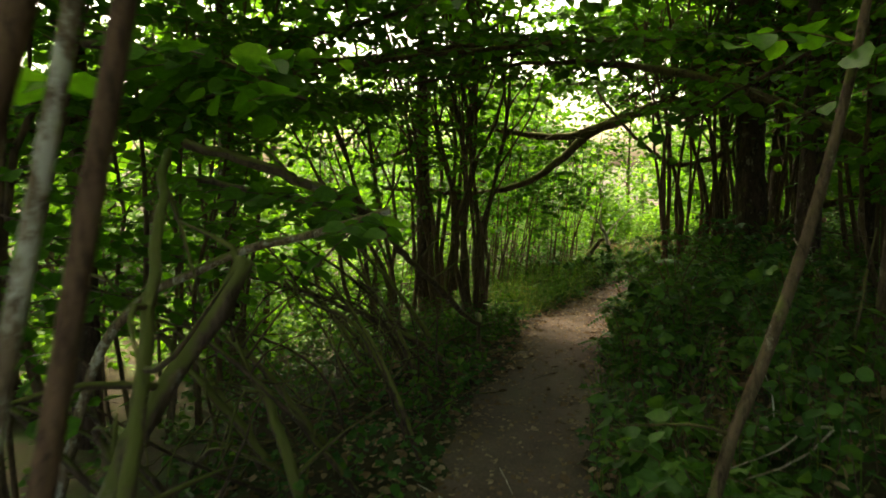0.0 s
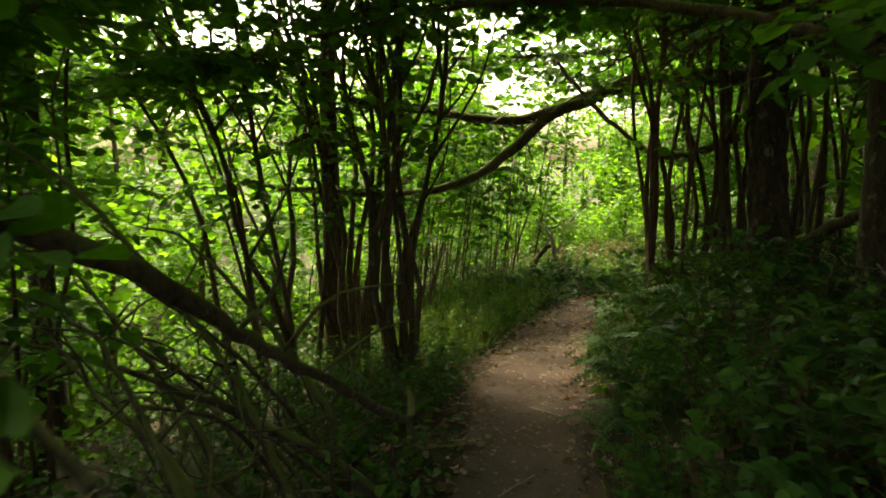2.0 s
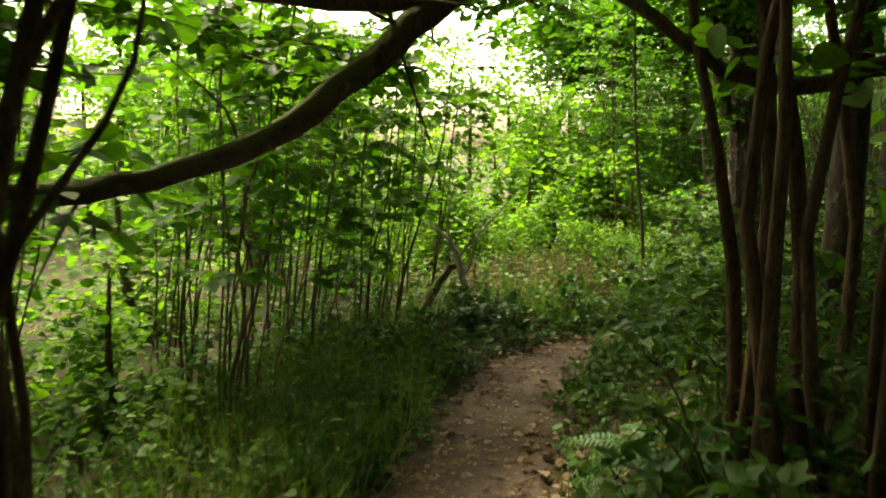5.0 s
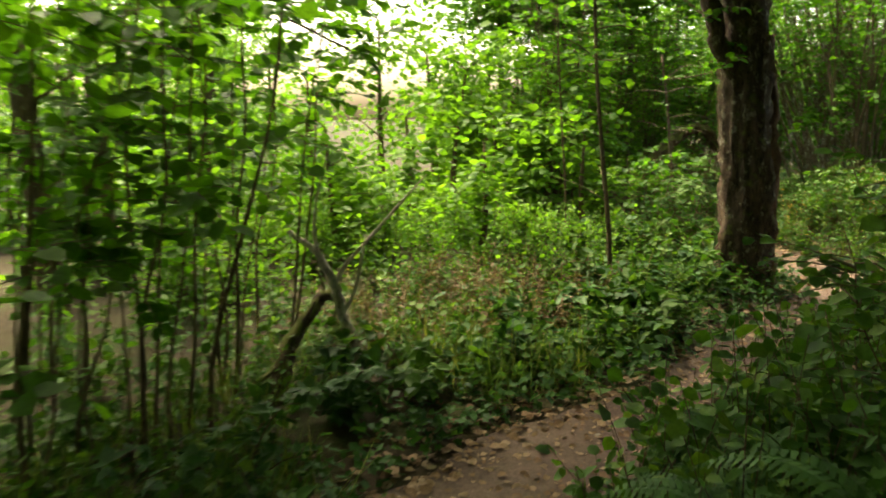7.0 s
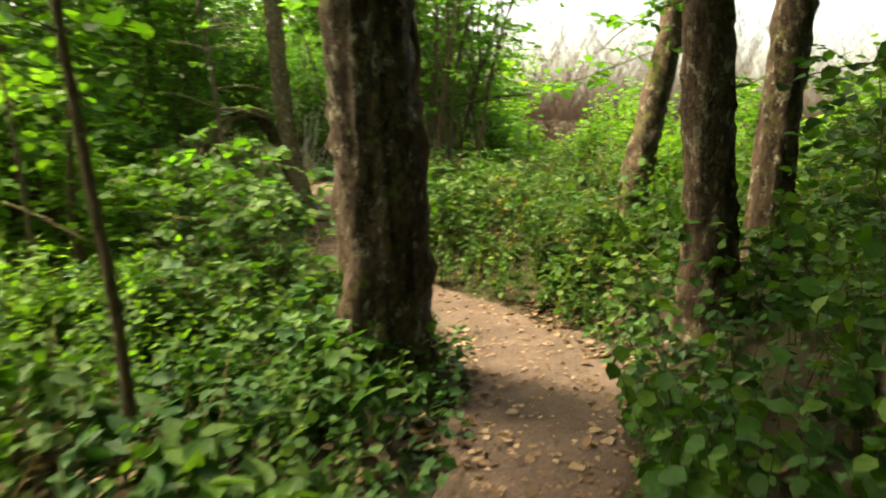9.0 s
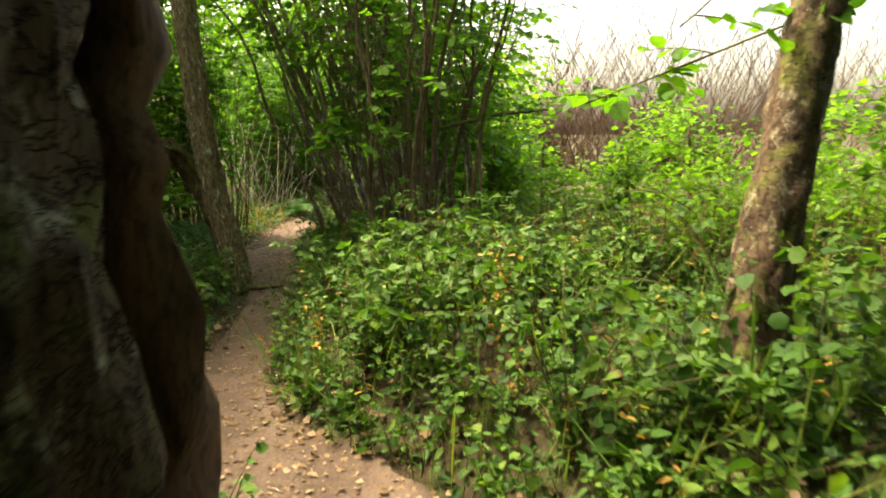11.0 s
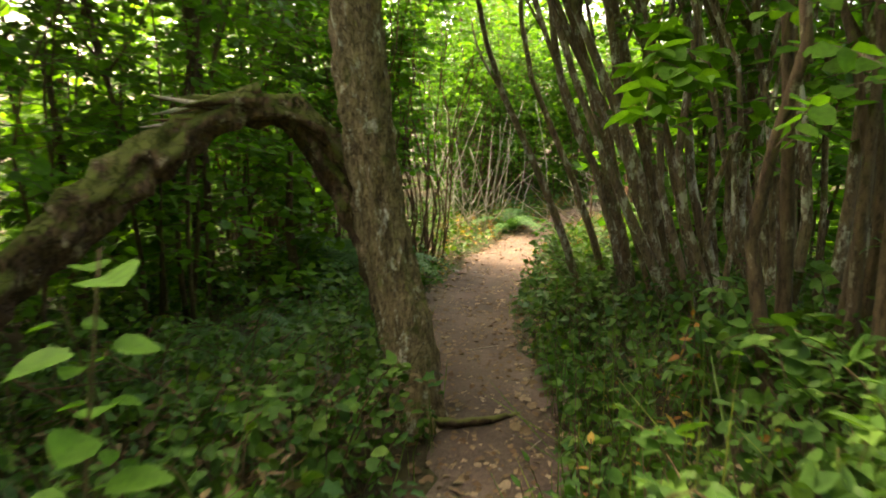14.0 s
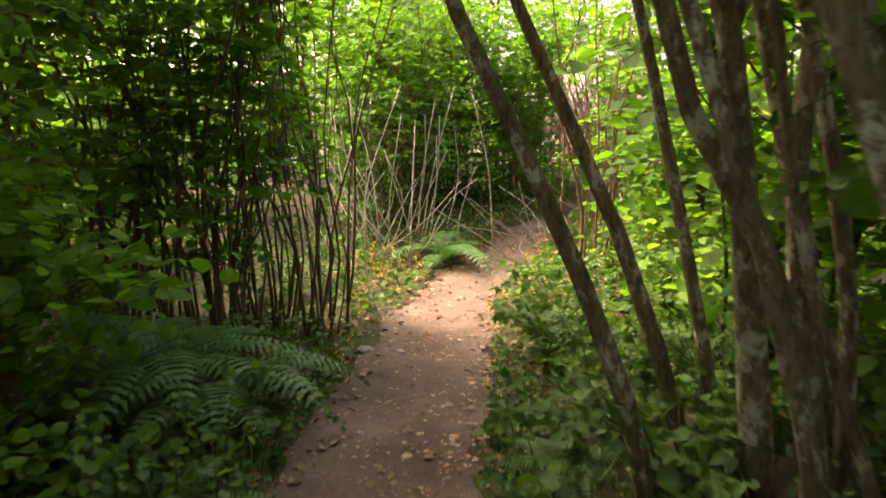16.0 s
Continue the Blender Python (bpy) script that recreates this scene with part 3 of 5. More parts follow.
# saplings
def sapling(points, r, label, seed, twigs=10, leaf=0.07, bark=None, name="sapling", bare=6):
    g = np.random.default_rng(seed + 70)
    p = np.array(points, float)
    o = p[0].copy()
    e = thing(name, tuple(o), label, "sapling")
    pts = resample(p - o, 16)
    link_mesh("stem", *tube(pts, r, r * 0.45, 8, 0.1, g), bark or M_BARK, e)
    for i in range(bare):
        k = g.integers(4, 14)
        a = g.uniform(0, 6.28)
        ln = g.uniform(0.3, 0.8)
        way = np.array((math.cos(a), math.sin(a), g.uniform(-0.05, 0.35)))
        q = resample([pts[k], pts[k] + way * ln * 0.5 + g.normal(0, 0.04, 3), pts[k] + way * ln + np.array((0, 0, -0.06))], 6)
        link_mesh("twig", *tube(q, r * 0.28, r * 0.08, 4, 0.05, g), bark or M_BARK, e)
    sp = Sprays(g, o, 0.4)
    for i in range(twigs):
        k = g.integers(7, 16)
        a = g.uniform(0, 6.28)
        sp.twig(pts[k], (math.cos(a), math.sin(a), 0.3), g.uniform(0.25, 0.6), 7, leaf)
    sp.make(e, M_HAZEL, ROUND)
    return e


sapling(stand(2.58, 11.0, (2.57, 11.1, 0.6), (2.53, 11.2, 1.2), (2.48, 11.3, 2.05), (2.45, 11.4, 3.4)), 0.024, "straight grey-brown sapling with bare side twigs", 1, 12)
sapling(stand(2.7, 13.0, (2.66, 13.0, 0.8), (2.6, 13.05, 1.8), (2.55, 13.1, 3.0)), 0.014, "thin young sapling in the clearing", 2, 10)
sapling(stand(4.47, 14.3, (4.46, 14.36, 0.5), (4.42, 14.45, 1.0), (4.38, 14.55, 1.7), (4.3, 14.6, 2.3)), 0.026, "half-dead sapling with bare curling twigs", 3, 6, bark=M_TWIG, bare=14)
sapling([(1.27, -0.75, ground_z(1.27, -0.75) - 0.05), (1.3, -0.57, 0.84), (1.42, -0.49, 1.21), (1.54, -0.4, 1.62), (1.66, -0.3, 2.2), (1.75, -0.2, 3.0)], 0.021, "thin tan sapling leaning over the path's edge", 4, 4, bark=M_BARK, bare=1)
for i, (a, b) in enumerate((((0.28, -1.87, 1.3), (0.38, -1.76, 1.97)), ((0.42, -1.9, 1.36), (0.49, -1.8, 1.94)), ((0.2, -1.95, 1.3), (0.33, -1.82, 1.9)))):
    d = np.subtract(b, a) / (b[2] - a[2])
    z0 = ground_z(a[0], a[1]) - 0.05
    foot = np.array(a) + d * (z0 - a[2])
    sapling([tuple(foot), a, b, tuple(np.array(b) + d * 1.3)], (0.018, 0.021, 0.03)[i], "slender red-brown hazel stem close beside the path", 20 + i, 4, bark=(M_BARK_PALE, M_BARK_RED, M_BARK_RED)[i], bare=0)

# gnarled dead trunk on the bank
e = bough("dead_tree", [(0.6, 9.45, ground_z(0.6, 9.45) - 0.06), (0.55, 9.53, 0.18), (0.47, 9.59, 0.34), (0.41, 9.63, 0.58), (0.3, 9.67, 0.76), (0.15, 9.75, 0.86)], 0.042, 0.016, M_DEAD, "crooked pale dead trunk forking above the bank", "dead tree", sides=12, rough=0.25, seed=30)
g0 = np.random.default_rng(31)
for q in ([(-0.19, 0.18, 0.62), (-0.1, 0.2, 0.78), (0.02, 0.22, 0.9), (0.21, 0.27, 1.1), (0.4, 0.3, 1.3)], [(-0.15, 0.14, 0.45), (-0.07, 0.15, 0.58), (-0.02, 0.16, 0.75), (0.02, 0.2, 0.95)], [(-0.2, 0.2, 0.72), (-0.28, 0.2, 0.9), (-0.27, 0.22, 1.15), (-0.2, 0.25, 1.4)]):
    link_mesh("side_branch", *tube(resample(q, 14), 0.015, 0.005, 7, 0.25, g0), M_DEAD, e)
bough("tree_stump", [(0.1, 9.25, ground_z(0.1, 9.25) - 0.06), (0.16, 9.4, 0.2), (0.3, 9.55, 0.42), (0.4, 9.7, 0.5)], 0.06, 0.03, M_BARK_DARK, "leaning dark stump behind the crooked trunk", "dead tree", seed=33, snags=3)

# boughs that arch over the path
bough("arching_bough", [(-1.75, 4.75, 1.5), (-1.2, 4.8, 1.46), (-0.7, 4.85, 1.45), (-0.4, 4.94, 1.5), (-0.08, 5.06, 1.62), (0.21, 5.2, 1.86), (0.47, 5.34, 2.1), (0.85, 5.45, 2.3), (1.35, 5.35, 2.42), (1.95, 5.05, 2.35)], 0.022, 0.06, M_BARK_MOSS,
      "mossy bough arching low over the footpath", twigs=46, seed=40, snags=8, sides=12)
bough("arching_bough", [(-1.3, 5.1, 2.25), (-0.85, 5.2, 2.2), (-0.4, 5.25, 2.13), (0.15, 5.32, 2.07), (0.68, 5.4, 2.2), (1.1, 5.42, 2.38)], 0.03, 0.05, M_BARK_MOSS, "crooked mossy bough crossing above the footpath", twigs=60, seed=41, snags=10, sides=10)
bough("arching_bough", [(1.9, 4.9, 1.9), (1.4, 5.0, 1.75), (1.05, 5.1, 1.95), (0.8, 5.25, 2.2), (0.5, 5.5, 2.6)], 0.03, 0.012, M_BARK, "thin dark branch reaching up over the path", twigs=14, seed=42)
bough("arching_bough", [(-1.6, 4.6, 1.85), (-1.35, 4.7, 1.95), (-1.1, 4.75, 1.85), (-0.95, 4.72, 1.5), (-0.9, 4.7, 1.0), (-0.92, 4.65, 0.4)], 0.02, 0.045, M_BARK, "hooked hazel stem bending over to one side", seed=43, snags=3)
bough("arching_bough", [(2.3, 2.2, 1.9), (1.7, 2.6, 2.25), (0.9, 3.0, 2.5), (0.0, 3.4, 2.6), (-1.0, 3.6, 2.5)], 0.035, 0.012, M_BARK, "leafy branch stretching high across the path", twigs=60, seed=44, snags=6, reach=(0.3, 0.9))
bough("arching_bough", [(-2.0, 1.2, 2.1), (-1.0, 1.6, 2.35), (0.0, 2.0, 2.5), (1.0, 2.4, 2.6)], 0.03, 0.01, M_BARK, "leafy branch stretching high across the path", twigs=60, seed=45, snags=6, reach=(0.3, 0.9))
bough("mossy_branch", [(8.0, 15.5, 1.43), (8.25, 15.3, 1.5), (8.5, 15.1, 1.56), (8.8, 14.85, 1.6)], 0.022, 0.012, M_BARK_MOSS, "short mossy branch sticking out from the hazel", seed=46, snags=4, twigs=3)

# ---- hazels ----
HZ = "clump of brown hazel stems with green leaves by the path"
shrub((-0.55, 4.25), 8, 4.4, 0.038, 0.17, (0.04, 0.0), sprays=150, ring=0.24, seed=51, label=HZ, leaf_from=0.38)
shrub((-1.05, 4.75), 10, 4.4, 0.042, 0.26, (-0.06, 0.0), sprays=170, ring=0.3, seed=52, label=HZ, leaf_from=0.36)
shrub((-1.55, 4.35), 9, 4.2, 0.036, 0.25, (-0.32, 0.0), sprays=170, ring=0.3, seed=53, label="leaning hazel clump with dark stems on the slope", leaf_from=0.34)
shrub((1.42, 4.78), 10, 4.6, 0.032, 0.13, (-0.04, 0.0), sprays=130, ring=0.26, seed=54, label="dense clump of upright hazel stems on the bank", bark=M_BARK_RED, leaf_from=0.42)
shrub((1.9, 4.75), 11, 4.6, 0.036, 0.1, sprays=130, ring=0.36, seed=55, label="dense clump of upright hazel stems on the bank", leaf_from=0.42)
shrub((2.5, 5.0), 10, 4.6, 0.03, 0.1, sprays=150, ring=0.36, seed=56, label="dense clump of upright hazel stems on the bank", leaf_from=0.4)
trunk_tree(stand(2.05, 4.5, (2.05, 4.52, 1.0), (2.0, 4.55, 2.0), (1.95, 4.6, 4.0)), 0.14, 0.1, M_BARK_DARK, "thick dark trunk among hazel stems on the bank", seed=10, crown=60, limbs=5, limb_way=(0.0, 0.0, 0.6))
# suckers behind the left thicket, beyond the arch
TH = "thicket of thin straight hazel shoots below the path"
for i, (x, y) in enumerate(((-0.85, 8.3), (-0.35, 8.6), (-1.4, 7.6), (-0.2, 9.6), (-1.2, 9.2), (-2.0, 8.6), (-0.9, 7.0), (-2.3, 6.6))):
    shrub((x, y), 8, 3.0, 0.014, 0.10, (0.14, 0.0), sprays=75, ring=0.3, seed=60 + i, label=TH, leaf_from=0.4, leaf=0.085, group="thin hazel shoots", reach=(0.25, 0.6), crook=0.03, bow=0.1)
# overhead leaves near the clearing
bough("leafy_branch", [(-1.6, 7.6, 2.5), (-0.9, 7.5, 2.35), (-0.3, 7.4, 2.2), (0.25, 7.4, 2.08)], 0.02, 0.006, M_BARK, "drooping leafy hazel branch over the clearing's edge", twigs=55, leaf=0.095, seed=80, reach=(0.25, 0.6))
bough("leafy_branch", [(-1.5, 6.6, 2.3), (-0.9, 6.5, 2.15), (-0.4, 6.5, 1.98), (0.0, 6.5, 1.9)], 0.02, 0.006, M_BARK, "drooping leafy hazel branch over the clearing's edge", twigs=50, leaf=0.09, seed=81, reach=(0.25, 0.55))
bough("leafy_branch", [(2.9, 6.2, 2.4), (2.5, 6.8, 2.15), (2.2, 7.2, 1.95)], 0.016, 0.006, M_BARK, "leafy branch hanging in from the bank", twigs=14, leaf=0.09, seed=82, reach=(0.2, 0.45))
bough("leafy_branch", [(-1.0, 9.2, 2.4), (-0.4, 9.3, 2.3), (0.2, 9.5, 2.1), (0.6, 9.7, 1.9)], 0.016, 0.006, M_BARK, "drooping leafy hazel branch over the clearing's edge", twigs=40, leaf=0.085, seed=83)
# near leaves at the start
bough("leafy_branch", [(-1.0, 0.3, 1.7), (-0.4, 0.1, 1.62), (0.1, -0.15, 1.55), (0.3, -0.25, 1.48)], 0.016, 0.005, M_BARK_DARK, "leafy hazel branch reaching towards the path", twigs=26, leaf=0.085, seed=84, clear=0.3, reach=(0.2, 0.5))
bough("leafy_branch", [(-0.9, -0.4, 2.2), (-0.3, -0.5, 2.1), (0.1, -0.6, 1.95)], 0.016, 0.005, M_BARK_DARK, "leafy hazel branch reaching towards the path", twigs=22, leaf=0.085, seed=85, clear=0.3, reach=(0.2, 0.5))
bough("leafy_branch", [(1.9, 0.6, 2.3), (1.5, 0.9, 2.1), (1.25, 1.1, 1.95)], 0.012, 0.005, M_BARK_DARK, "leafy twig hanging over the path from the bank", twigs=10, leaf=0.08, seed=86, clear=0.3, reach=(0.15, 0.35))
bough("dead_stick", [(0.25, -0.3, 1.6), (0.0, -0.33, 1.52), (-0.4, -0.4, 1.4), (-0.8, -0.5, 1.1), (-1.1, -0.6, 0.1)], 0.014, 0.022, M_BARK_PALE, "snapped pale-ended branch pointing at the path", seed=87, snags=3)
# dark thicket of fallen branches on the slope
g0 = np.random.default_rng(90)
for i in range(16):
    y0 = g0.uniform(-0.6, 2.9)
    x0 = -0.35 - g0.uniform(0.0, 1.0)
    ln = g0.uniform(0.9, 1.9)
    a = g0.uniform(-0.5, 0.9)
    zz = ground_z(x0, y0)
    p0 = np.array((x0 + 0.45, y0 - 0.3, ground_z(x0 + 0.45, y0 - 0.3) - 0.03))
    p3 = np.array((x0 - ln * math.cos(a), y0 + ln * math.sin(a), zz + g0.uniform(0.5, 1.3)))
    p1 = p0 * 0.7 + p3 * 0.3 + np.array((0, 0, g0.uniform(0.1, 0.35)))
    p2 = p0 * 0.3 + p3 * 0.7 + np.array((0, 0, g0.uniform(0.05, 0.3)))
    bough("fallen_branch", [p0, p1, p2, p3], g0.uniform(0.012, 0.03), 0.006, M_BARK_MOSS if i % 5 == 0 else M_BARK_DARK, "dead mossy branch lying in the tangle below the path" if i % 5 == 0 else "dark dead branch lying in the tangle below the path", seed=100 + i, snags=9)
bough("fallen_branch", [(-0.75, -0.05, 1.85), (-0.4, 0.1, 1.72), (-0.13, 0.35, 1.56), (-0.1, 0.75, 1.33), (-0.06, 1.2, 1.08), (0.0, 1.69, 0.8), (0.02, 1.95, 0.68), (-0.06, 2.3, 0.66), (-0.1, 2.5, ground_z(-0.1, 2.5) - 0.02)], 0.021, 0.012, M_BARK_MOSS, "mossy crooked branch sloping down beside the path", seed=130, snags=12, sides=10, rough=0.3)
bough("leaning_branch", [(-0.34, -1.27, ground_z(-0.34, -1.27) - 0.05), (-0.18, -1.12, 0.96), (-0.05, -1.0, 1.25), (0.07, -0.9, 1.5)], 0.04, 0.026, M_BARK_MOSS, "leaning lichened branch with a snapped pale end", seed=131, snags=4, sides=10)
bough("leaning_branch", [(-0.2, -1.5, ground_z(-0.2, -1.5) - 0.05), (-0.06, -1.35, 0.7), (0.0, -1.3, 1.0), (-0.15, -1.0, 1.5), (-0.4, -0.6, 1.8)], 0.028, 0.012, M_BARK_MOSS, "bent mossy branch leaning in the tangle", seed=132, snags=8)
DK = "dark leafy hazel bush crowding the path"
for i, (x, y, sx) in enumerate(((-1.5, -0.4, 0), (-2.2, 1.4, 0), (-2.4, 2.6, 0), (2.6, 0.2, 0), (2.7, 2.0, 0), (2.9, 3.6, 0), (3.3, 1.2, 0), (2.4, -1.6, 0), (3.6, 4.6, 0), (-1.2, -3.0, 0), (3.0, -3.6, 0))):
    shrub((x, y), 7, 4.2, 0.026, 0.16, (0.06 if x < 0 else -0.06, 0.0), sprays=210, ring=0.3, seed=140 + i, label=DK, leaf_from=0.22, leaf=0.085)

bough("dead_twigs", [(2.0, 4.2, 2.7), (1.6, 4.1, 2.65), (1.2, 4.0, 2.5), (0.85, 4.0, 2.3)], 0.02, 0.006, M_BARK, "drooping tangle of dead brown twigs above the path", seed=88, snags=34)
bough("dead_twigs", [(2.3, 3.4, 2.6), (1.8, 3.5, 2.55), (1.4, 3.6, 2.4), (1.1, 3.7, 2.25)], 0.02, 0.006, M_BARK, "drooping tangle of dead brown twigs above the path", seed=89, snags=34)
bough("mossy_bough", [(2.9, 3.9, 1.55), (2.5, 4.3, 1.35), (2.25, 4.5, 1.1), (2.1, 4.55, 0.9)], 0.03, 0.05, M_BARK, "crooked side branch leaning out of the bank's hazels", seed=91, snags=5)
OB = "leafy branch added overhead for canopy fill and path shade"
for i, (a, b, c) in enumerate((((-2.2, -0.6, 2.5), (0.2, 0.2, 2.75), (2.4, 1.0, 2.7)), ((2.8, 0.6, 2.6), (0.8, 1.4, 2.8), (-1.6, 2.0, 2.6)), ((-2.4, 2.6, 2.5), (0.0, 3.2, 2.75), (2.2, 3.6, 2.7)), ((2.9, 4.0, 2.9), (0.9, 4.3, 2.9), (-1.4, 4.2, 2.7)),
                               ((-1.8, 6.3, 2.75), (0.2, 6.7, 2.8), (2.2, 7.0, 2.9)), ((-1.6, 8.0, 3.0), (0.2, 8.2, 2.9), (1.0, 8.4, 2.7)), ((-2.6, 4.0, 2.2), (-2.0, 3.6, 2.3), (-1.2, 3.2, 2.3)), ((-2.5, 0.6, 1.9), (-1.8, 0.9, 2.1), (-0.9, 1.1, 2.15)))):
    bough("overhead_branch", [a, b, c], 0.028, 0.01, M_BARK, OB, twigs=110, leaf=0.085, seed=240 + i, snags=4, reach=(0.3, 0.9), leaves_per=9)
# Boughs added mostly above the view, to shade the path and bank below
for i, (a, b, c) in enumerate((((3.8, 11.6, 3.3), (2.4, 10.6, 3.8), (0.7, 9.6, 3.7)), ((3.8, 11.6, 3.0), (2.9, 10.0, 3.6), (2.0, 8.3, 3.6)), ((3.8, 11.6, 3.6), (2.2, 11.4, 4.0), (0.2, 11.0, 3.9)), ((5.1, 10.5, 2.9), (4.2, 9.6, 3.4), (3.0, 8.5, 3.5)), ((3.75, 11.7, 3.7), (2.6, 12.6, 4.5), (1.4, 13.2, 4.5)), ((3.8, 11.6, 3.8), (2.6, 11.0, 4.3), (1.2, 10.4, 4.3)), ((3.8, 11.6, 3.5), (2.0, 10.9, 4.2), (0.2, 10.2, 4.2)), ((3.8, 11.6, 3.4), (1.8, 10.2, 4.1), (-0.4, 9.2, 4.2)), ((5.1, 10.5, 3.3), (4.6, 10.9, 3.9), (3.2, 10.4, 4.2)), ((3.75, 11.7, 4.1), (2.4, 12.0, 4.8), (0.8, 12.0, 4.8)), ((3.8, 11.6, 3.6), (2.4, 9.8, 3.9), (1.0, 8.9, 4.0)), ((3.8, 11.6, 3.7), (2.0, 11.3, 4.4), (0.4, 11.4, 4.5)), ((2.6, 6.9, 4.4), (1.2, 7.2, 4.8), (-0.4, 7.4, 4.8)), ((2.6, 6.9, 4.2), (1.4, 6.2, 4.6), (0.0, 5.6, 4.7)), ((2.6, 6.9, 4.6), (1.6, 7.9, 4.9), (0.6, 8.8, 4.9)))):
    bough("overhead_branch", [a, b, c], 0.04, 0.01, M_BARK, OB, twigs=170, leaf=0.11, seed=250 + i, snags=3, reach=(0.3, 0.9), leaves_per=9)
for i, (x, y, h) in enumerate(((3.2, 8.1, 1.2), (3.9, 8.6, 1.3), (4.7, 9.2, 1.3), (2.7, 7.5, 1.0), (5.6, 9.6, 1.3), (3.3, 7.0, 1.4), (6.9, 10.6, 1.2), (6.2, 9.9, 1.2), (4.3, 13.35, 1.15), (4.1, 12.65, 1.05), (3.7, 13.2, 1.2))):
    shrub((x, y), 7, h, 0.008, 0.4, sprays=75, ring=0.2, seed=260 + i, label="bushy bramble with dark green leaves on the bank", name="bramble_bush", leaf_from=0.1, leaf=0.065, leaves=M_HERB, reach=(0.15, 0.4), per=7)
for i in range(26):
    g1 = np.random.default_rng(280 + i)
    x0, y0 = g1.uniform(-1.3, -0.1), g1.uniform(-0.3, 2.8)
    z0 = ground_z(x0, y0)
    a = g1.uniform(0, 6.28)
    tip = np.array((x0 + 0.9 * math.cos(a), y0 + 0.9 * math.sin(a), z0 + g1.uniform(0.2, 0.9)))
    if tip[0] > 0.15:
        tip[0] = x0 - abs(tip[0] - x0)
    bough("fallen_branch", [(x0, y0, z0 - 0.03), (np.array((x0, y0, z0)) + tip) / 2 + g1.normal(0, 0.12, 3), tip], g1.uniform(0.008, 0.02), 0.004, M_BARK_DARK, "thin dead branch caught in the dark tangle", seed=280 + i, snags=4, sides=6)
bough("root", [(6.42, 16.75, -0.06), (6.62, 16.62, -0.075), (6.85, 16.6, -0.085), (7.05, 16.68, -0.12)], 0.026, 0.01, M_BARK_DARK, "bare dark root crossing the trodden path", "root", seed=290)
bough("leafy_branch", [(7.4, 16.2, 1.6), (7.1, 15.95, 1.4), (6.95, 15.8, 1.25)], 0.012, 0.005, M_BARK, "leafy twig hanging beside the hazel stems", twigs=16, leaf=0.095, seed=291, reach=(0.12, 0.25), clear=0.35)
bough("leafy_branch", [(6.9, 11.6, 1.9), (6.5, 12.1, 1.65), (6.2, 12.35, 1.5)], 0.006, 0.003, M_BARK, "leafy twig reaching out over the clearing's edge", twigs=12, leaf=0.075, seed=292, reach=(0.15, 0.4))
bough("leafy_branch", [(6.6, 11.3, 2.2), (6.3, 11.7, 1.95), (6.15, 11.9, 1.75)], 0.006, 0.003, M_BARK, "leafy twig reaching out over the clearing's edge", twigs=12, leaf=0.075, seed=293, reach=(0.15, 0.4))
# ---- hazels of the last stretch ----
for i, (x, y, n) in enumerate(((7.55, 21.15, 15), (7.0, 21.6, 12), (6.4, 21.1, 12), (7.9, 21.9, 12), (6.9, 22.7, 10))):
    shrub((x, y), n, 3.6, 0.014, 0.34, (-0.06, -0.02), sprays=230, ring=0.22, seed=310 + i, label="dense fan of brown hazel rods in dark leaf", bark=M_BARK_RED, leaf_from=0.16, leaf=0.07, group="slender hazel rods", reach=(0.2, 0.55))
for i, (x, y) in enumerate(((11.4, 25.4), (12.6, 26.8), (13.6, 25.7), (15.0, 25.6), (10.3, 24.4))):
    shrub((x, y), 9, 3.2, 0.014, 0.3, (0.0, 0.0), sprays=230, ring=0.3, seed=320 + i, label="shaded leafy thicket at the path's end", bark=M_BARK_RED, leaf_from=0.06, leaf=0.075, reach=(0.2, 0.6))
for i, (x, y) in enumerate(((10.1, 23.9), (10.6, 24.3), (11.2, 24.9), (12.4, 23.0), (13.0, 23.6))):
    bough("dead_twigs", [(x, y, 0.0), (x + 0.1, y + 0.1, 0.5), (x - 0.1, y, 1.0), (x - 0.3, y - 0.2, 1.4)], 0.014, 0.004, M_TWIG, "tangle of dry grey twigs beside the path", seed=330 + i, snags=40)
for i, (x, y, h) in enumerate(((4.75, 14.75, 1.15), (4.55, 14.1, 0.9), (4.3, 15.3, 1.3), (4.1, 13.4, 1.2), (3.7, 12.9, 1.3), (4.95, 15.05, 1.0))):
    shrub((x, y), 4, h, 0.009, 0.25, sprays=22, ring=0.12, seed=230 + i, label="young hazel sprouts with round bright leaves", leaf_from=0.2, leaf=0.085, outline=ROUND, reach=(0.15, 0.35), per=5)
shrub((8.42, 16.9), 22, 4.4, 0.032, 0.13, (-0.31, 0.05), bow=0.0, sprays=260, ring=0.5, seed=170, label="large clump of pale lichened stems leaning over the path", bark=M_BARK_PALE, leaf_from=0.28)
shrub((8.6, 17.75), 8, 4.4, 0.045, 0.06, (-0.35, 0.1), bow=0.04, sprays=110, ring=0.55, seed=171, label="thick pale stems leaning across the path's edge", bark=M_BARK_PALE, leaf_from=0.4)
shrub((7.75, 15.4), 14, 4.4, 0.03, 0.26, (0.06, 0.0), sprays=240, ring=0.42, seed=172, label="hazel clump with mossy stems at the clearing's edge", bark=M_BARK, leaf_from=0.26)
shrub((8.35, 16.2), 15, 4.2, 0.032, 0.2, (-0.06, 0.0), sprays=240, ring=0.45, seed=173, label="hazel clump with mossy stems at the clearing's edge", bark=M_BARK_PALE, leaf_from=0.26)
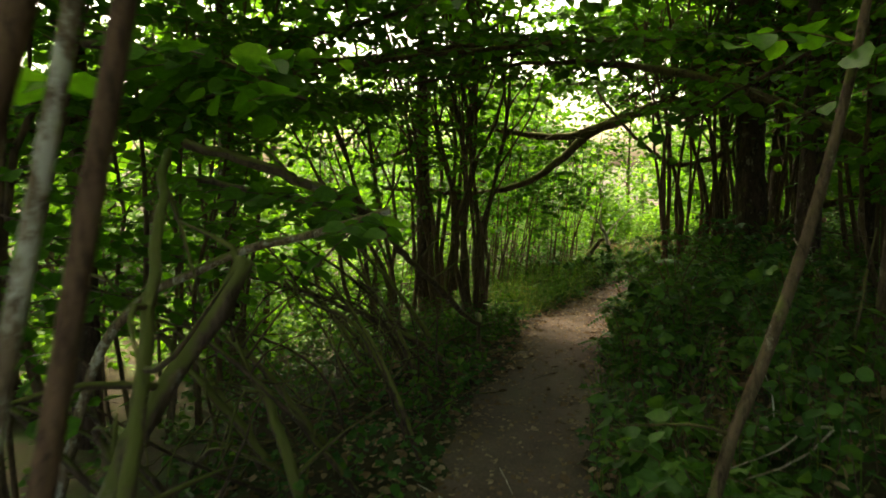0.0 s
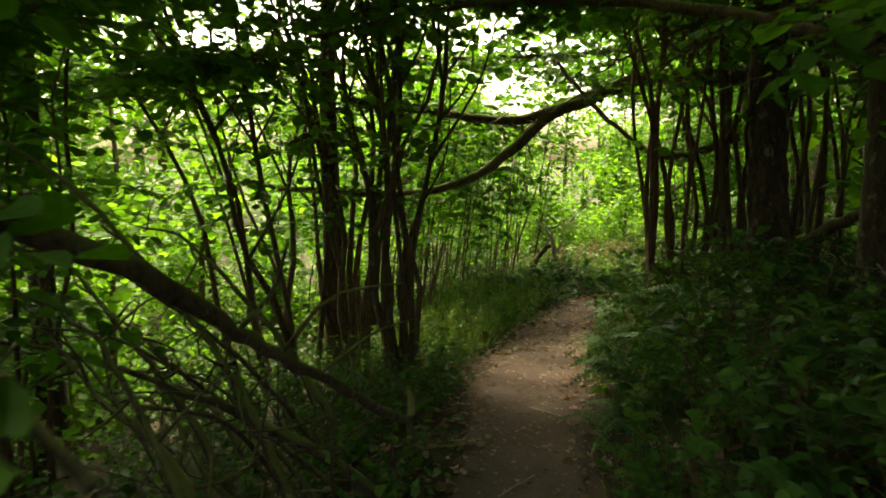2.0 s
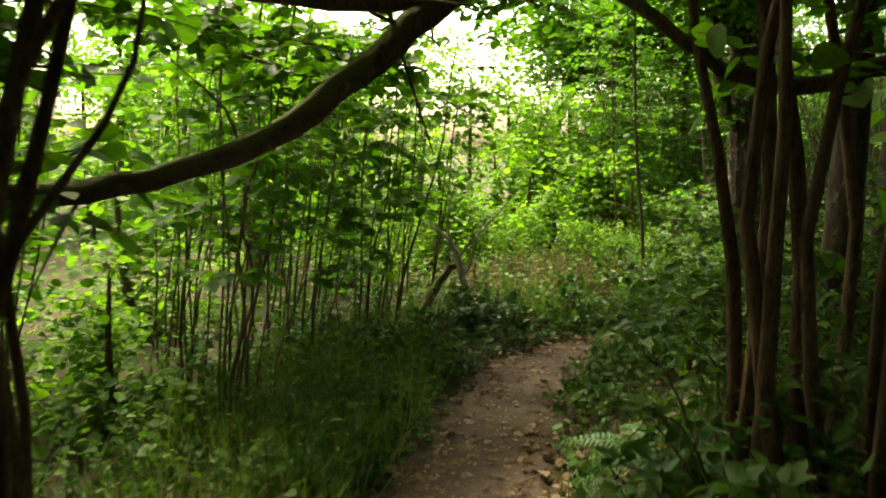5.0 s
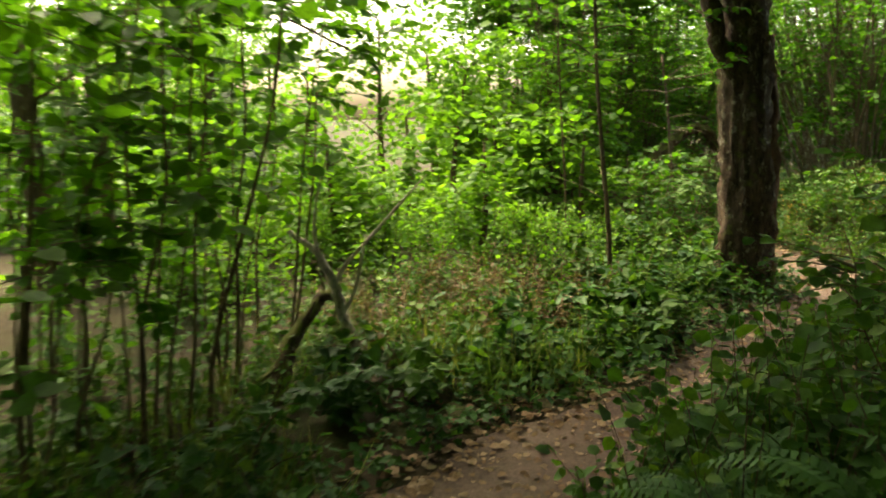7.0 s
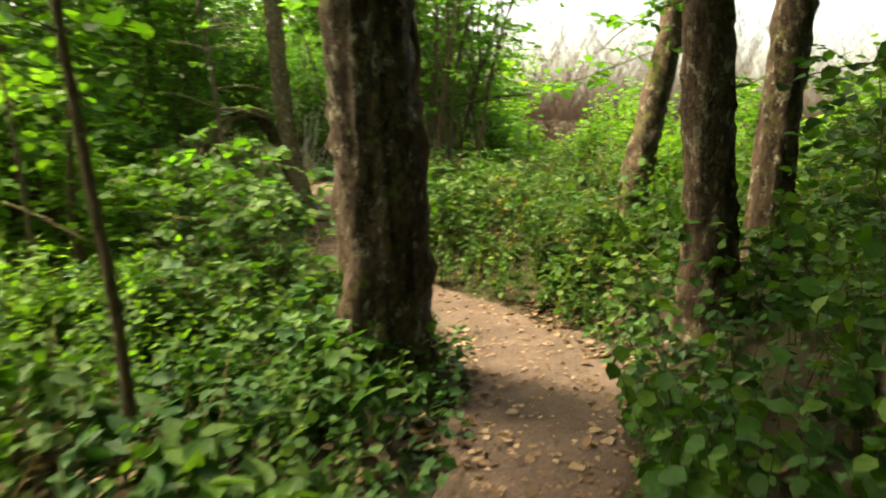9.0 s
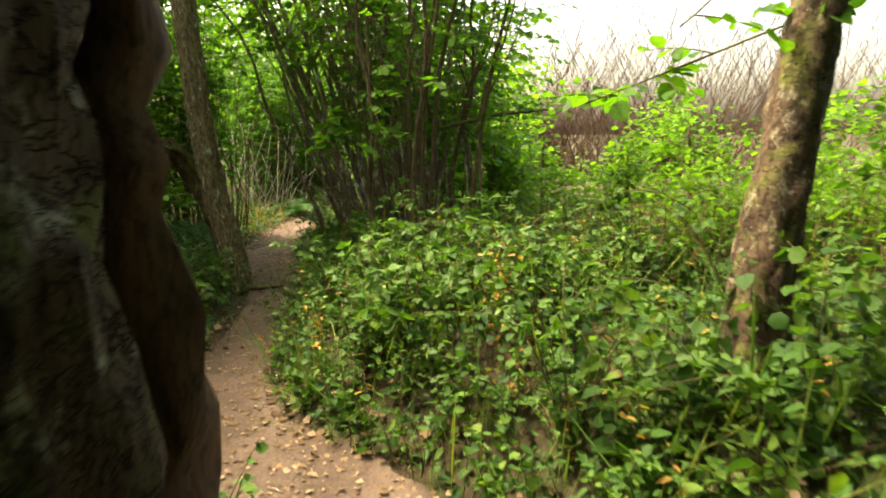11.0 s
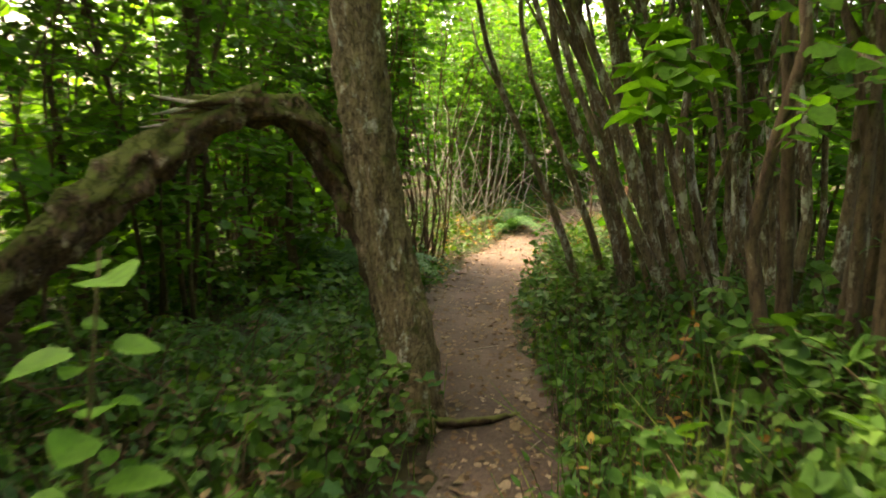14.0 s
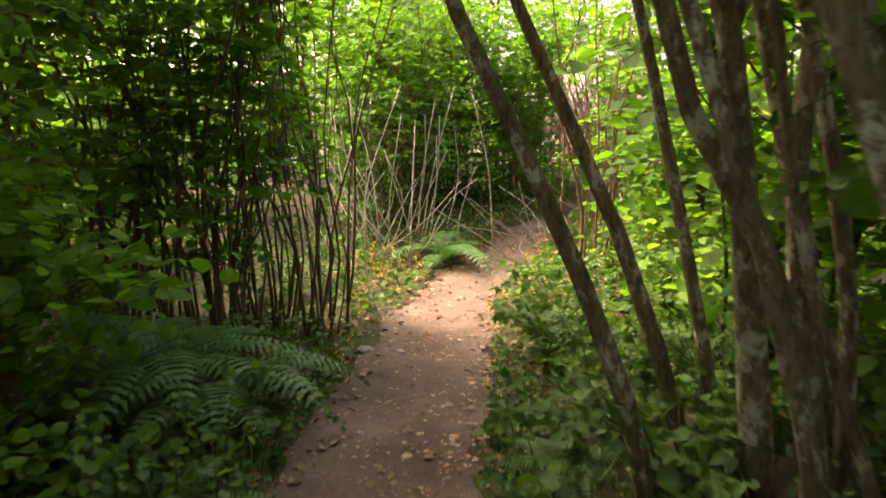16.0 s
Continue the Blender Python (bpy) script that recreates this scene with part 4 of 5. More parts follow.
for i, (x, y) in enumerate(((7.75, 20.95), (8.1, 21.25), (8.4, 21.15), (7.2, 21.3))):
    shrub((x, y), 11, 3.6, 0.014, 0.24, (-0.05, 0.0), sprays=120, ring=0.18, seed=180 + i, label="clump of slender brown hazel rods by the path", bark=M_BARK_RED, leaf_from=0.3, leaf=0.075, group="slender hazel rods", reach=(0.2, 0.5))
for i, (x, y) in enumerate(((5.6, 19.0), (4.6, 18.4), (6.2, 20.3), (3.6, 17.4), (4.8, 20.6), (6.5, 22.4), (3.2, 15.6), (2.6, 18.8))):
    shrub((x, y), 8, 4.2, 0.022, 0.2, (0.05, -0.03), sprays=260, ring=0.35, seed=190 + i, label="dense dark-green hazel bush behind the leaning tree", leaf_from=0.12, leaf=0.08)
for i, (x, y) in enumerate(((8.6, 26.4), (10.9, 24.6), (12.3, 25.7), (14.0, 26.5), (12.2, 22.4), (14.2, 23.0), (15.5, 24.6), (11.0, 21.2))):
    shrub((x, y), 8, 3.8, 0.016, 0.2, (0.0, 0.0), sprays=170 if i != 7 else 40, ring=0.3, seed=210 + i, label="leafy hazel bush closing in round the path's end", bark=M_BARK_RED, leaf_from=0.2, leaf=0.075)

for i, (x, y) in enumerate(((10.8, 25.8), (11.7, 26.4), (12.9, 25.2), (13.9, 25.4), (12.2, 27.4))):
    shrub((x, y), 10, 3.4, 0.012, 0.3, (0.0, -0.05), sprays=260, ring=0.4, seed=1210 + i, label="dense shaded bush walling off the path's end", bark=M_BARK_RED, leaf_from=0.04, leaf=0.1, reach=(0.25, 0.7))

for i, (x, y) in enumerate(((9.2, 17.4), (9.7, 18.5), (9.9, 17.6))):
    shrub((x, y), 8, 3.6, 0.018, 0.2, sprays=260, ring=0.35, seed=1230 + i, label="leafy hazel bush filling the gap behind the clump", leaf_from=0.1, leaf=0.09)

# ---- background trees ----
def crown_tree(name, h, r, seed, leaves, leaf, label, material):
    """A broad tree: tapered trunk, limbs and a crown of many leaf sprays with gaps."""
    g = np.random.default_rng(seed)
    e = thing(name, (0, 0, -60), label, "tree", "trees of the wood")
    pts = resample([(0, 0, -0.3), (g.normal(0, 0.1), g.normal(0, 0.1), h * 0.35), (g.normal(0, 0.2), g.normal(0, 0.2), h * 0.85)], 12)
    link_mesh("trunk", *tube(pts, 0.045 * r + 0.03, 0.03, 8, 0.1, g), M_BARK, e)
    pos, axis, nrm, size = [], [], [], []
    for i in range(10):
        k = g.integers(1, 12)
        a = g.uniform(0, 6.28)
        ln = r * g.uniform(0.5, 1.0)
        q = resample([pts[k], pts[k] + np.array((math.cos(a) * ln * 0.5, math.sin(a) * ln * 0.5, ln * 0.35)), pts[k] + np.array((math.cos(a) * ln, math.sin(a) * ln, ln * g.uniform(0.1, 0.6)))], 7)
        link_mesh("limb", *tube(q, 0.022, 0.008, 4, 0.1, g), M_BARK, e)
        for _ in range(leaves // 10):
            b = q[g.integers(1, 7)] + g.normal(0, 0.28, 3) * r * 0.55
            pos.append(b)
            axis.append(g.normal(0, 1, 3) * np.array((1, 1, 0.5)) + np.array((0, 0, -0.25)))
            nrm.append(np.array((0, 0, 1)) + g.normal(0, 0.5, 3))
            size.append(leaf * g.uniform(0.6, 1.3))
    leaf_object("crown", pos, axis, nrm, size, material, SIMPLE, parent=e)
    return e


BT = "leafy broad tree standing in the bright clearing"
protos = [crown_tree("broadleaf_tree", 4.5 + i * 0.7, 1.6 + 0.25 * i, 300 + i, 1900, 0.14, BT, M_FAR) for i in range(4)]
g0 = np.random.default_rng(310)
SPOTS = []
for y in np.arange(-6, 34, 2.1):
    for k in range(3):
        SPOTS.append((-5.2 - 2.8 * k - (2.5 if 2 < y < 13 else 0) + g0.uniform(-0.9, 0.9), y + g0.uniform(-0.8, 0.8)))
for x in np.arange(-4, 20, 1.9):
    for k in range(3):
        SPOTS.append((x + g0.uniform(-0.8, 0.8), max(13.5, 19.5 + 0.55 * (x - 1)) + 5.5 + 2.6 * k + g0.uniform(-0.8, 0.8)))
for y in np.arange(-5, 8, 1.9):
    for k in range(3):
        SPOTS.append((5.0 + 2.2 * k + g0.uniform(-0.6, 0.6), y + g0.uniform(-0.7, 0.7)))
for p in ((-2.2, 11.6), (-0.2, 13.9), (1.6, 15.4), (-1.6, 14.6), (0.6, 17.0), (2.2, 18.2), (-2.8, 17.0), (3.2, 21.5), (1.0, 20.5), (10.8, 5.8), (12.6, 7.4), (14.2, 8.6), (16.0, 9.8), (18.2, 11.5)):
    SPOTS.append(p)
used = 0
for x, y in SPOTS:
    z, d, w = lie([x], [y])
    bearing = math.degrees(math.atan2(x - 0.8, y - 5.5))
    if abs(d[0]) < 2.8 or (9.0 < x < 22 and 10.5 < y < 20 + 0.1 * x) or (y > 18 and -9 < bearing < 10):
        continue
    low = 0.5 if y > 12 and -9 < bearing < 10 else 0.8 if y > 8 and -45 < bearing < -8 else 1.0
    pr = protos[used % 4]
    m = pose(x, y, float(z[0]), 0, 0, g0.uniform(0, 360))
    if used < 4:
        pr.location, pr.rotation_euler = m.translation, m.to_euler()
    else:
        t = copy_thing(pr, m)
        t.scale = [g0.uniform(0.8, 1.25) * low] * 3
    used += 1

# tall trees added to shade the path, their crowns mostly out of view
def canopy_tree(name, h, r, seed, leaves, leaf, label):
    g = np.random.default_rng(seed)
    e = thing(name, (0, 0, -60), label, "tree", "tall trees over the path")
    pts = resample([(0, 0, -0.3), (g.normal(0, 0.08), g.normal(0, 0.08), h * 0.4), (g.normal(0, 0.2), g.normal(0, 0.2), h)], 12)
    link_mesh("trunk", *tube(pts, 0.085, 0.03, 10, 0.12, g, flare=0.04), M_BARK_DARK, e)
    pos, axis, nrm, size = [], [], [], []
    for i in range(30):
        k = g.integers(7, 12)
        a = 6.28 * i / 30 + g.uniform(0, 0.4)
        ln = r * g.uniform(0.45, 1.0)
        q = resample([pts[k], pts[k] + np.array((math.cos(a) * ln * 0.5, math.sin(a) * ln * 0.5, ln * 0.2)), pts[k] + np.array((math.cos(a) * ln, math.sin(a) * ln, ln * g.uniform(-0.1, 0.3)))], 8)
        link_mesh("limb", *tube(q, 0.03, 0.008, 5, 0.12, g), M_BARK, e)
        for _ in range(leaves // 30):
            b = q[g.integers(1, 8)] + g.normal(0, 1, 3) * np.array((0.42, 0.42, 0.25))
            pos.append(b)
            axis.append(g.normal(0, 1, 3) * np.array((1, 1, 0.4)) + np.array((0, 0, -0.2)))
            nrm.append(np.array((0, 0, 1)) + g.normal(0, 0.35, 3))
            size.append(leaf * g.uniform(0.6, 1.3))
    leaf_object("crown", pos, axis, nrm, size, M_HAZEL, SIMPLE, parent=e)
    return e


roofs = [canopy_tree("shade_tree", 6.2 + 0.5 * i, 3.2, 350 + i, 3300, 0.2, "tall dark-stemmed tree added with a high crown to shade the path") for i in range(2)]
ROOF = [(-2.2, -4.5), (3.2, -3.2), (-2.4, -1.4), (3.4, -0.2), (-2.6, 1.2), (3.3, 2.6), (-2.7, 3.2), (3.3, 5.6), (4.3, 7.6), (5.2, 6.3), (6.4, 8.2), (2.6, 6.9), (6.9, 9.6), (-3.0, -6.5), (4.2, -6.0), (1.0, -8.0), (2.3, 3.4), (2.2, 0.9), (-1.3, 5.0), (4.3, 9.2), (3.0, 20.6), (4.6, 6.9), (4.1, 18.9), (5.9, 20.5)]
for i, (x, y) in enumerate(ROOF):
    m = pose(x, y, ground_z(x, y), 0, 0, i * 67)
    if i < 2:
        roofs[i].location, roofs[i].rotation_euler = m.translation, m.to_euler()
    else:
        copy_thing(roofs[i % 2], m).scale = [1.4 if x > 3 and 6 < y < 14 else 0.9 if y > 18 else 1.0] * 3

# low bushes in the sunny clearing
g0 = np.random.default_rng(360)
bush = None
for x, y, k in ((9.6, 14.6, 0.26), (10.8, 13.4, 0.3), (11.6, 16.0, 0.32), (13.0, 14.2, 0.34), (12.6, 18.2, 0.36), (14.4, 16.6, 0.4), (10.2, 16.9, 0.28), (9.2, 12.0, 0.26), (10.9, 10.8, 0.34), (15.6, 13.6, 0.4), (16.4, 18.5, 0.45), (9.8, 9.6, 0.5), (12.4, 11.6, 0.36), (8.4, 10.6, 0.34), (8.2, 9.4, 0.5), (1.6, 12.2, 0.3), (0.2, 12.6, 0.34), (-1.2, 11.8, 0.34), (3.2, 14.0, 0.34), (-2.8, 9.6, 0.4), (-3.6, 6.6, 0.4), (-3.0, 4.2, 0.34), (-4.2, 5.0, 0.45), (-4.4, 8.4, 0.5), (2.9, 15.4, 0.5), (2.2, 16.8, 0.6), (3.0, 18.4, 0.6), (1.6, 18.9, 0.7), (3.4, 20.2, 0.6), (4.6, 22.2, 0.6), (6.0, 23.6, 0.6), (2.4, 21.9, 0.7), (7.6, 24.4, 0.6), (5.0, 19.4, 0.45), (5.6, 21.2, 0.45), (6.6, 19.6, 0.35), (3.9, 18.9, 0.45), (-2.4, 6.2, 0.3), (-3.2, 8.0, 0.4), (-2.9, 3.0, 0.3), (-3.6, 1.6, 0.4), (-1.9, 7.4, 0.26), (10.1, 18.6, 0.4), (11.0, 19.6, 0.5), (12.2, 20.4, 0.5), (10.6, 17.4, 0.4), (12.8, 21.6, 0.5), (13.8, 22.4, 0.5), (11.6, 18.2, 0.5), (14.0, 20.6, 0.6), (15.2, 27.6, 0.7), (17.2, 26.8, 0.7), (13.2, 28.6, 0.7), (4.2, 23.8, 0.7), (5.2, 25.2, 0.7), (2.2, 14.6, 0.4), (0.9, 14.2, 0.4), (-0.4, 15.4, 0.45), (3.6, 16.2, 0.4), (-2.4, 13.2, 0.5)):
    m = pose(x, y, ground_z(x, y), 0, 0, g0.uniform(0, 360))
    if bush is None:
        bush = t = crown_tree("leafy_bush", 4.8, 1.9, 305, 950, 0.2, "low bright-green leafy bush in the clearing", M_FAR)
        tagged(t, category="bush", group="low bushes")
        t.location, t.rotation_euler = m.translation, m.to_euler()
    else:
        t = copy_thing(bush, m)
    t.scale = (k * 1.3, k * 1.3, k)

# leafless reddish hedge across the sunny clearing
def bare_hedge():
    g = np.random.default_rng(330)
    for i in range(22):
        x, y = 17.5 + i * 0.75 + g.uniform(-2.5, 2.5), 29.0 - i * 1.0 + g.uniform(-2.5, 2.5)
        z = ground_z(x, y)
        e = thing("bare_shrub", (x, y, z), "bare reddish-brown shrub across the sunny clearing", "shrub", "bare shrubs")
        s = Soup()
        for k in range(120):
            a, h = g.uniform(0, 6.28), g.uniform(1.0, 9.5)
            o = np.array((g.normal(0, 0.7), g.normal(0, 0.7), -0.05))
            tip = o + np.array((math.cos(a) * h * 0.45, math.sin(a) * h * 0.45, h * g.uniform(0.5, 0.95)))
            s.add(tube(resample([o, (o + tip) / 2 + g.normal(0, 0.4, 3), tip], 6), 0.013, 0.003, 3, 0, None, cap=False))
        link_mesh("branchwork", s.v, s.f, M_BARK_RED, e)


bare_hedge()


# ---- undergrowth ----
def scatter(n, seed, y0, y1, lo, hi, side=0, name_tall=False):
    """n places beside the path from y0 to y1 of its length, between lo and hi metres from its edge; side: 1 right, -1 left, 0 both."""
    g = np.random.default_rng(seed)
    ks = np.where((WAY_XY[:, 1] >= y0) & (WAY_XY[:, 1] <= y1))[0]
    k = g.choice(ks, n)
    s = np.where(g.uniform(0, 1, n) < 0.5, -1, 1) if side == 0 else np.full(n, side)
    u = g.uniform(0, 1, n)
    off = (WAY_W[k] + lo + (hi - lo) * u**1.25) * s
    nrm = np.stack([WAY_T[:, 1], -WAY_T[:, 0]], 1)
    p = WAY_XY[k] + nrm[k] * off[:, None] + g.normal(0, 0.05, (n, 2))
    z, d, w = lie(p[:, 0], p[:, 1])
    patch = wavy(p[:, 0] + seed, p[:, 1] - seed, 0.9) + 0.5 * wavy(p[:, 0] - seed, p[:, 1] + seed, 2.3)
    keep = (np.abs(d) > w + lo * 0.7) & (np.abs(d) < w + hi + 0.3) & (patch + g.normal(0, 0.35, n) > -0.45)
    if name_tall:
        keep &= (np.hypot(p[:, 0] - 0.75, p[:, 1] - 8.75) > 0.6)
    return p[keep], z[keep], g


def carpet(name, n, seed, y0, y1, lo, hi, size, material, label, height=0.16, side=0, outline=SIMPLE, tilt=0.75):
    p, z, g = scatter(n, seed, y0, y1, lo, hi, side)
    m = len(p)
    pos = np.column_stack([p, z + 0.01 + height * g.uniform(0, 1, m) ** 1.6])
    a = g.uniform(0, 6.28, m)
    axis = np.column_stack([np.cos(a), np.sin(a), g.normal(-0.1, 0.35, m)])
    nrm = np.column_stack([g.normal(0, tilt, m), g.normal(0, tilt, m), np.ones(m)])
    tagged(leaf_object(name, pos, axis, nrm, size * g.uniform(0.55, 1.35, m), material, outline), label, "undergrowth", kind="stuff")


def herbs(name, n, seed, y0, y1, lo, hi, h, leaf, per, material, label, side=0, outline=SIMPLE):
    """Leafy stalks: a thin stem each, with leaves round it."""
    p, z, g = scatter(n, seed, y0, y1, lo, hi, side, True)
    soup = Soup()
    pos, axis, nrm, size = [], [], [], []
    for (x, y), zz in zip(p, z):
        hh = h * g.uniform(0.45, 1.25)
        ln = g.normal(0, 0.22, 2) * hh
        tip = np.array((x + ln[0], y + ln[1], zz + hh))
        o = np.array((x, y, zz - 0.02))
        soup.add(tube(np.array([o, (o + tip) / 2 + np.array((ln[0], ln[1], 0)) * -0.12, tip]), 0.003, 0.0015, 3, 0, None, cap=False))
        for i in range(per):
            s = 0.25 + 0.75 * (i + 0.5) / per
            b = o + (tip - o) * s
            a = i * 2.4 + g.uniform(0, 1)
            pos.append(b)
            axis.append((math.cos(a), math.sin(a), g.normal(-0.1, 0.45)))
            nrm.append(np.array((-0.3 * math.cos(a), -0.3 * math.sin(a), 1)) + g.normal(0, 0.5, 3))
            size.append(leaf * g.uniform(0.4, 1.45) * (1.15 - 0.4 * s))
    ob = leaf_object(name, pos, axis, nrm, size, material, outline)
    tagged(ob, label, "undergrowth", kind="stuff")
    link_mesh("stalks", soup.v, soup.f, M_TWIG, ob)


def blades(name, n, seed, y0, y1, lo, hi, length, material, label, side=0, lean=0.75):
    p, z, g = scatter(n, seed, y0, y1, lo, hi, side, True)
    m = len(p)
    a = g.uniform(0, 6.28, m)
    tilt = np.abs(g.normal(0, lean, m))
    axis = np.column_stack([np.cos(a) * tilt, np.sin(a) * tilt, np.ones(m)])
    nrm = np.column_stack([np.cos(a), np.sin(a), 0.4 * np.ones(m)])
    tagged(leaf_object(name, np.column_stack([p, z - 0.01]), axis, nrm, length * g.uniform(0.4, 1.3, m), material, BLADE, 0.0, 0.03), label, "grass", kind="stuff")


IV = "dark glossy ivy and low leaves covering the woodland floor"
carpet("ivy", 12000, 400, -5, 7.5, 0.05, 3.0, 0.045, M_IVY, IV, 0.2, outline=LOBED)
carpet("ivy", 19000, 401, 7.5, 12.5, 0.05, 2.6, 0.05, M_IVY, IV, 0.2, outline=LOBED)
carpet("ivy", 11000, 402, 12, 20, 0.05, 3.2, 0.05, M_IVY, IV, 0.28, outline=LOBED)
carpet("ivy", 12000, 403, 19, 27, 0.1, 3.0, 0.042, M_IVY, IV, 0.2)
LT = "brown and pale fallen leaves scattered on the soil"
carpet("leaf_litter", 9000, 404, -5, 7, -0.12, 1.2, 0.05, M_LITTER, LT, 0.012, tilt=0.3)
carpet("leaf_litter", 3000, 405, 6, 12, -0.2, 0.45, 0.055, M_LITTER, LT, 0.012, tilt=0.3)
carpet("leaf_litter", 8000, 406, 11, 26, -0.14, 1.3, 0.05, M_LITTER, LT, 0.012, tilt=0.3)
HB = "leafy green herbs and brambles along the path"
herbs("herbs", 950, 410, -5, 8, 0.12, 2.6, 0.34, 0.055, 11, M_HERB, HB, 1)
herbs("herbs", 900, 411, -5, 8, 0.15, 2.4, 0.28, 0.05, 11, M_HERB, HB, -1)
herbs("herbs", 700, 412, 8, 12, 0.1, 1.8, 0.55, 0.07, 12, M_HERB, HB, 1)
herbs("herbs", 550, 413, 8.5, 13, 0.25, 3.0, 0.36, 0.055, 11, M_HERB, HB, -1)
herbs("herbs", 900, 431, 11.5, 17.5, 0.05, 2.8, 0.36, 0.05, 12, M_HERB, "slender-leaved green herbs at the clearing's edge", 1, LANCE)
herbs("herbs", 1100, 414, 11.5, 17.5, 0.08, 3.2, 0.4, 0.05, 12, M_HERB, "bright leafy brambles and herbs filling the clearing's edge", 1)
herbs("herbs", 1000, 415, 12.5, 20, 0.15, 2.6, 0.36, 0.055, 12, M_HERB, HB, -1)
herbs("herbs", 900, 416, 17, 26, 0.1, 2.4, 0.3, 0.065, 9, M_HERB, HB, 1)
herbs("herbs", 700, 417, 20, 27, 0.1, 2.2, 0.3, 0.06, 8, M_HERB, HB, -1)
herbs("yellowing_herbs", 500, 418, 20, 26, 0.02, 1.2, 0.2, 0.05, 8, M_REDLEAF, "yellow and reddish low leaves along the sunny path edge", 0, LANCE)
herbs("yellowing_herbs", 150, 436, 11.4, 16.5, 0.1, 2.6, 0.5, 0.05, 9, M_REDLEAF, "yellow and rusty leaves among the brambles", 1, LANCE)
blades("grass", 1000, 437, 11.2, 16.5, 0.05, 2.6, 0.5, M_GRASS, "long arching grass among the brambles", 1, 1.1)
herbs("tall_herbs", 1600, 419, 9.5, 17, 2.6, 8.5, 0.8, 0.1, 12, M_FAR, "tall bright-green herbs in the sunlit clearing", 1, LANCE)
herbs("herbs", 700, 428, 9.6, 12.5, 1.2, 4.2, 0.5, 0.045, 14, M_FAR, "bright-green leafy herbs on the open bank", -1)
herbs("herbs", 900, 429, 3.0, 8.5, 0.2, 1.8, 0.34, 0.06, 10, M_HERB, HB, -1, LANCE)
herbs("herbs", 600, 430, -4, 8, 0.2, 1.8, 0.36, 0.06, 12, M_HERB, HB, 1, LANCE)
herbs("dead_bracken", 260, 432, -4, 6, 0.2, 2.0, 0.3, 0.06, 9, M_DRY, "brown dead bracken and twigs among the herbs", 1, LANCE)
for i in range(22):
    g1 = np.random.default_rng(440 + i)
    x0, y0 = g1.uniform(1.3, 2.6), g1.uniform(-2.5, 4.5)
    z0, a, ln = ground_z(x0, y0), g1.uniform(0, 6.28), g1.uniform(0.4, 1.0)
    d = np.array((abs(math.cos(a)) if x0 < 1.7 else math.cos(a) * 0.4, math.sin(a), g1.uniform(0.1, 0.7))) * ln
    bough("fallen_branch", [(x0, y0, z0 - 0.03), np.array((x0, y0, z0 + 0.1)) + d * 0.5 + g1.normal(0, 0.05, 3), np.array((x0, y0, z0 + 0.1)) + d], g1.uniform(0.007, 0.017), 0.004, M_BARK_DARK if i % 3 else M_DEAD, "thin dead branch lying among the herbs", seed=440 + i, snags=4, sides=6)
herbs("tall_herbs", 1300, 420, 3, 14, 2.6, 7.0, 0.75, 0.1, 12, M_FAR, "tall bright-green herbs in the sunlit clearing", -1, LANCE)
blades("grass", 5000, 421, 4.5, 9.0, 0.15, 1.6, 0.36, M_GRASS, "long green grass on the path's lower bank", -1)
blades("grass", 4000, 422, -5, 8, 0.1, 1.8, 0.26, M_GRASS, "grass tufts along the path", 1)
blades("grass", 9000, 423, 12, 26, 0.05, 1.8, 0.26, M_GRASS, "grass tufts along the path", 0)
blades("meadow_grass", 9000, 424, 9.5, 17, 2.2, 9.0, 0.55, M_DRY, "straw-coloured meadow grass in the sunny clearing", 1)
herbs("dead_bracken", 420, 426, 12.5, 16.5, 0.3, 1.6, 0.35, 0.06, 9, M_DRY, "brown dead bracken and twigs beside the path", -1, LANCE)
herbs("herbs", 600, 433, 7.4, 11.0, 0.3, 2.4, 0.3, 0.06, 12, M_HERB, HB, -1, LOBED)
herbs("herbs", 500, 434, 3.5, 8.6, 1.4, 4.2, 0.5, 0.07, 12, M_HERB, HB, -1)
blades("dead_grass", 900, 427, 8.6, 10.2, 0.9, 2.2, 0.4, M_DRY, "brown dead grass tangled on the bank", -1, 1.1)
herbs("dead_bracken", 330, 435, 8.4, 9.9, 0.8, 2.2, 0.42, 0.045, 14, M_DRY, "brown dead bracken standing on the bank", -1, LANCE)


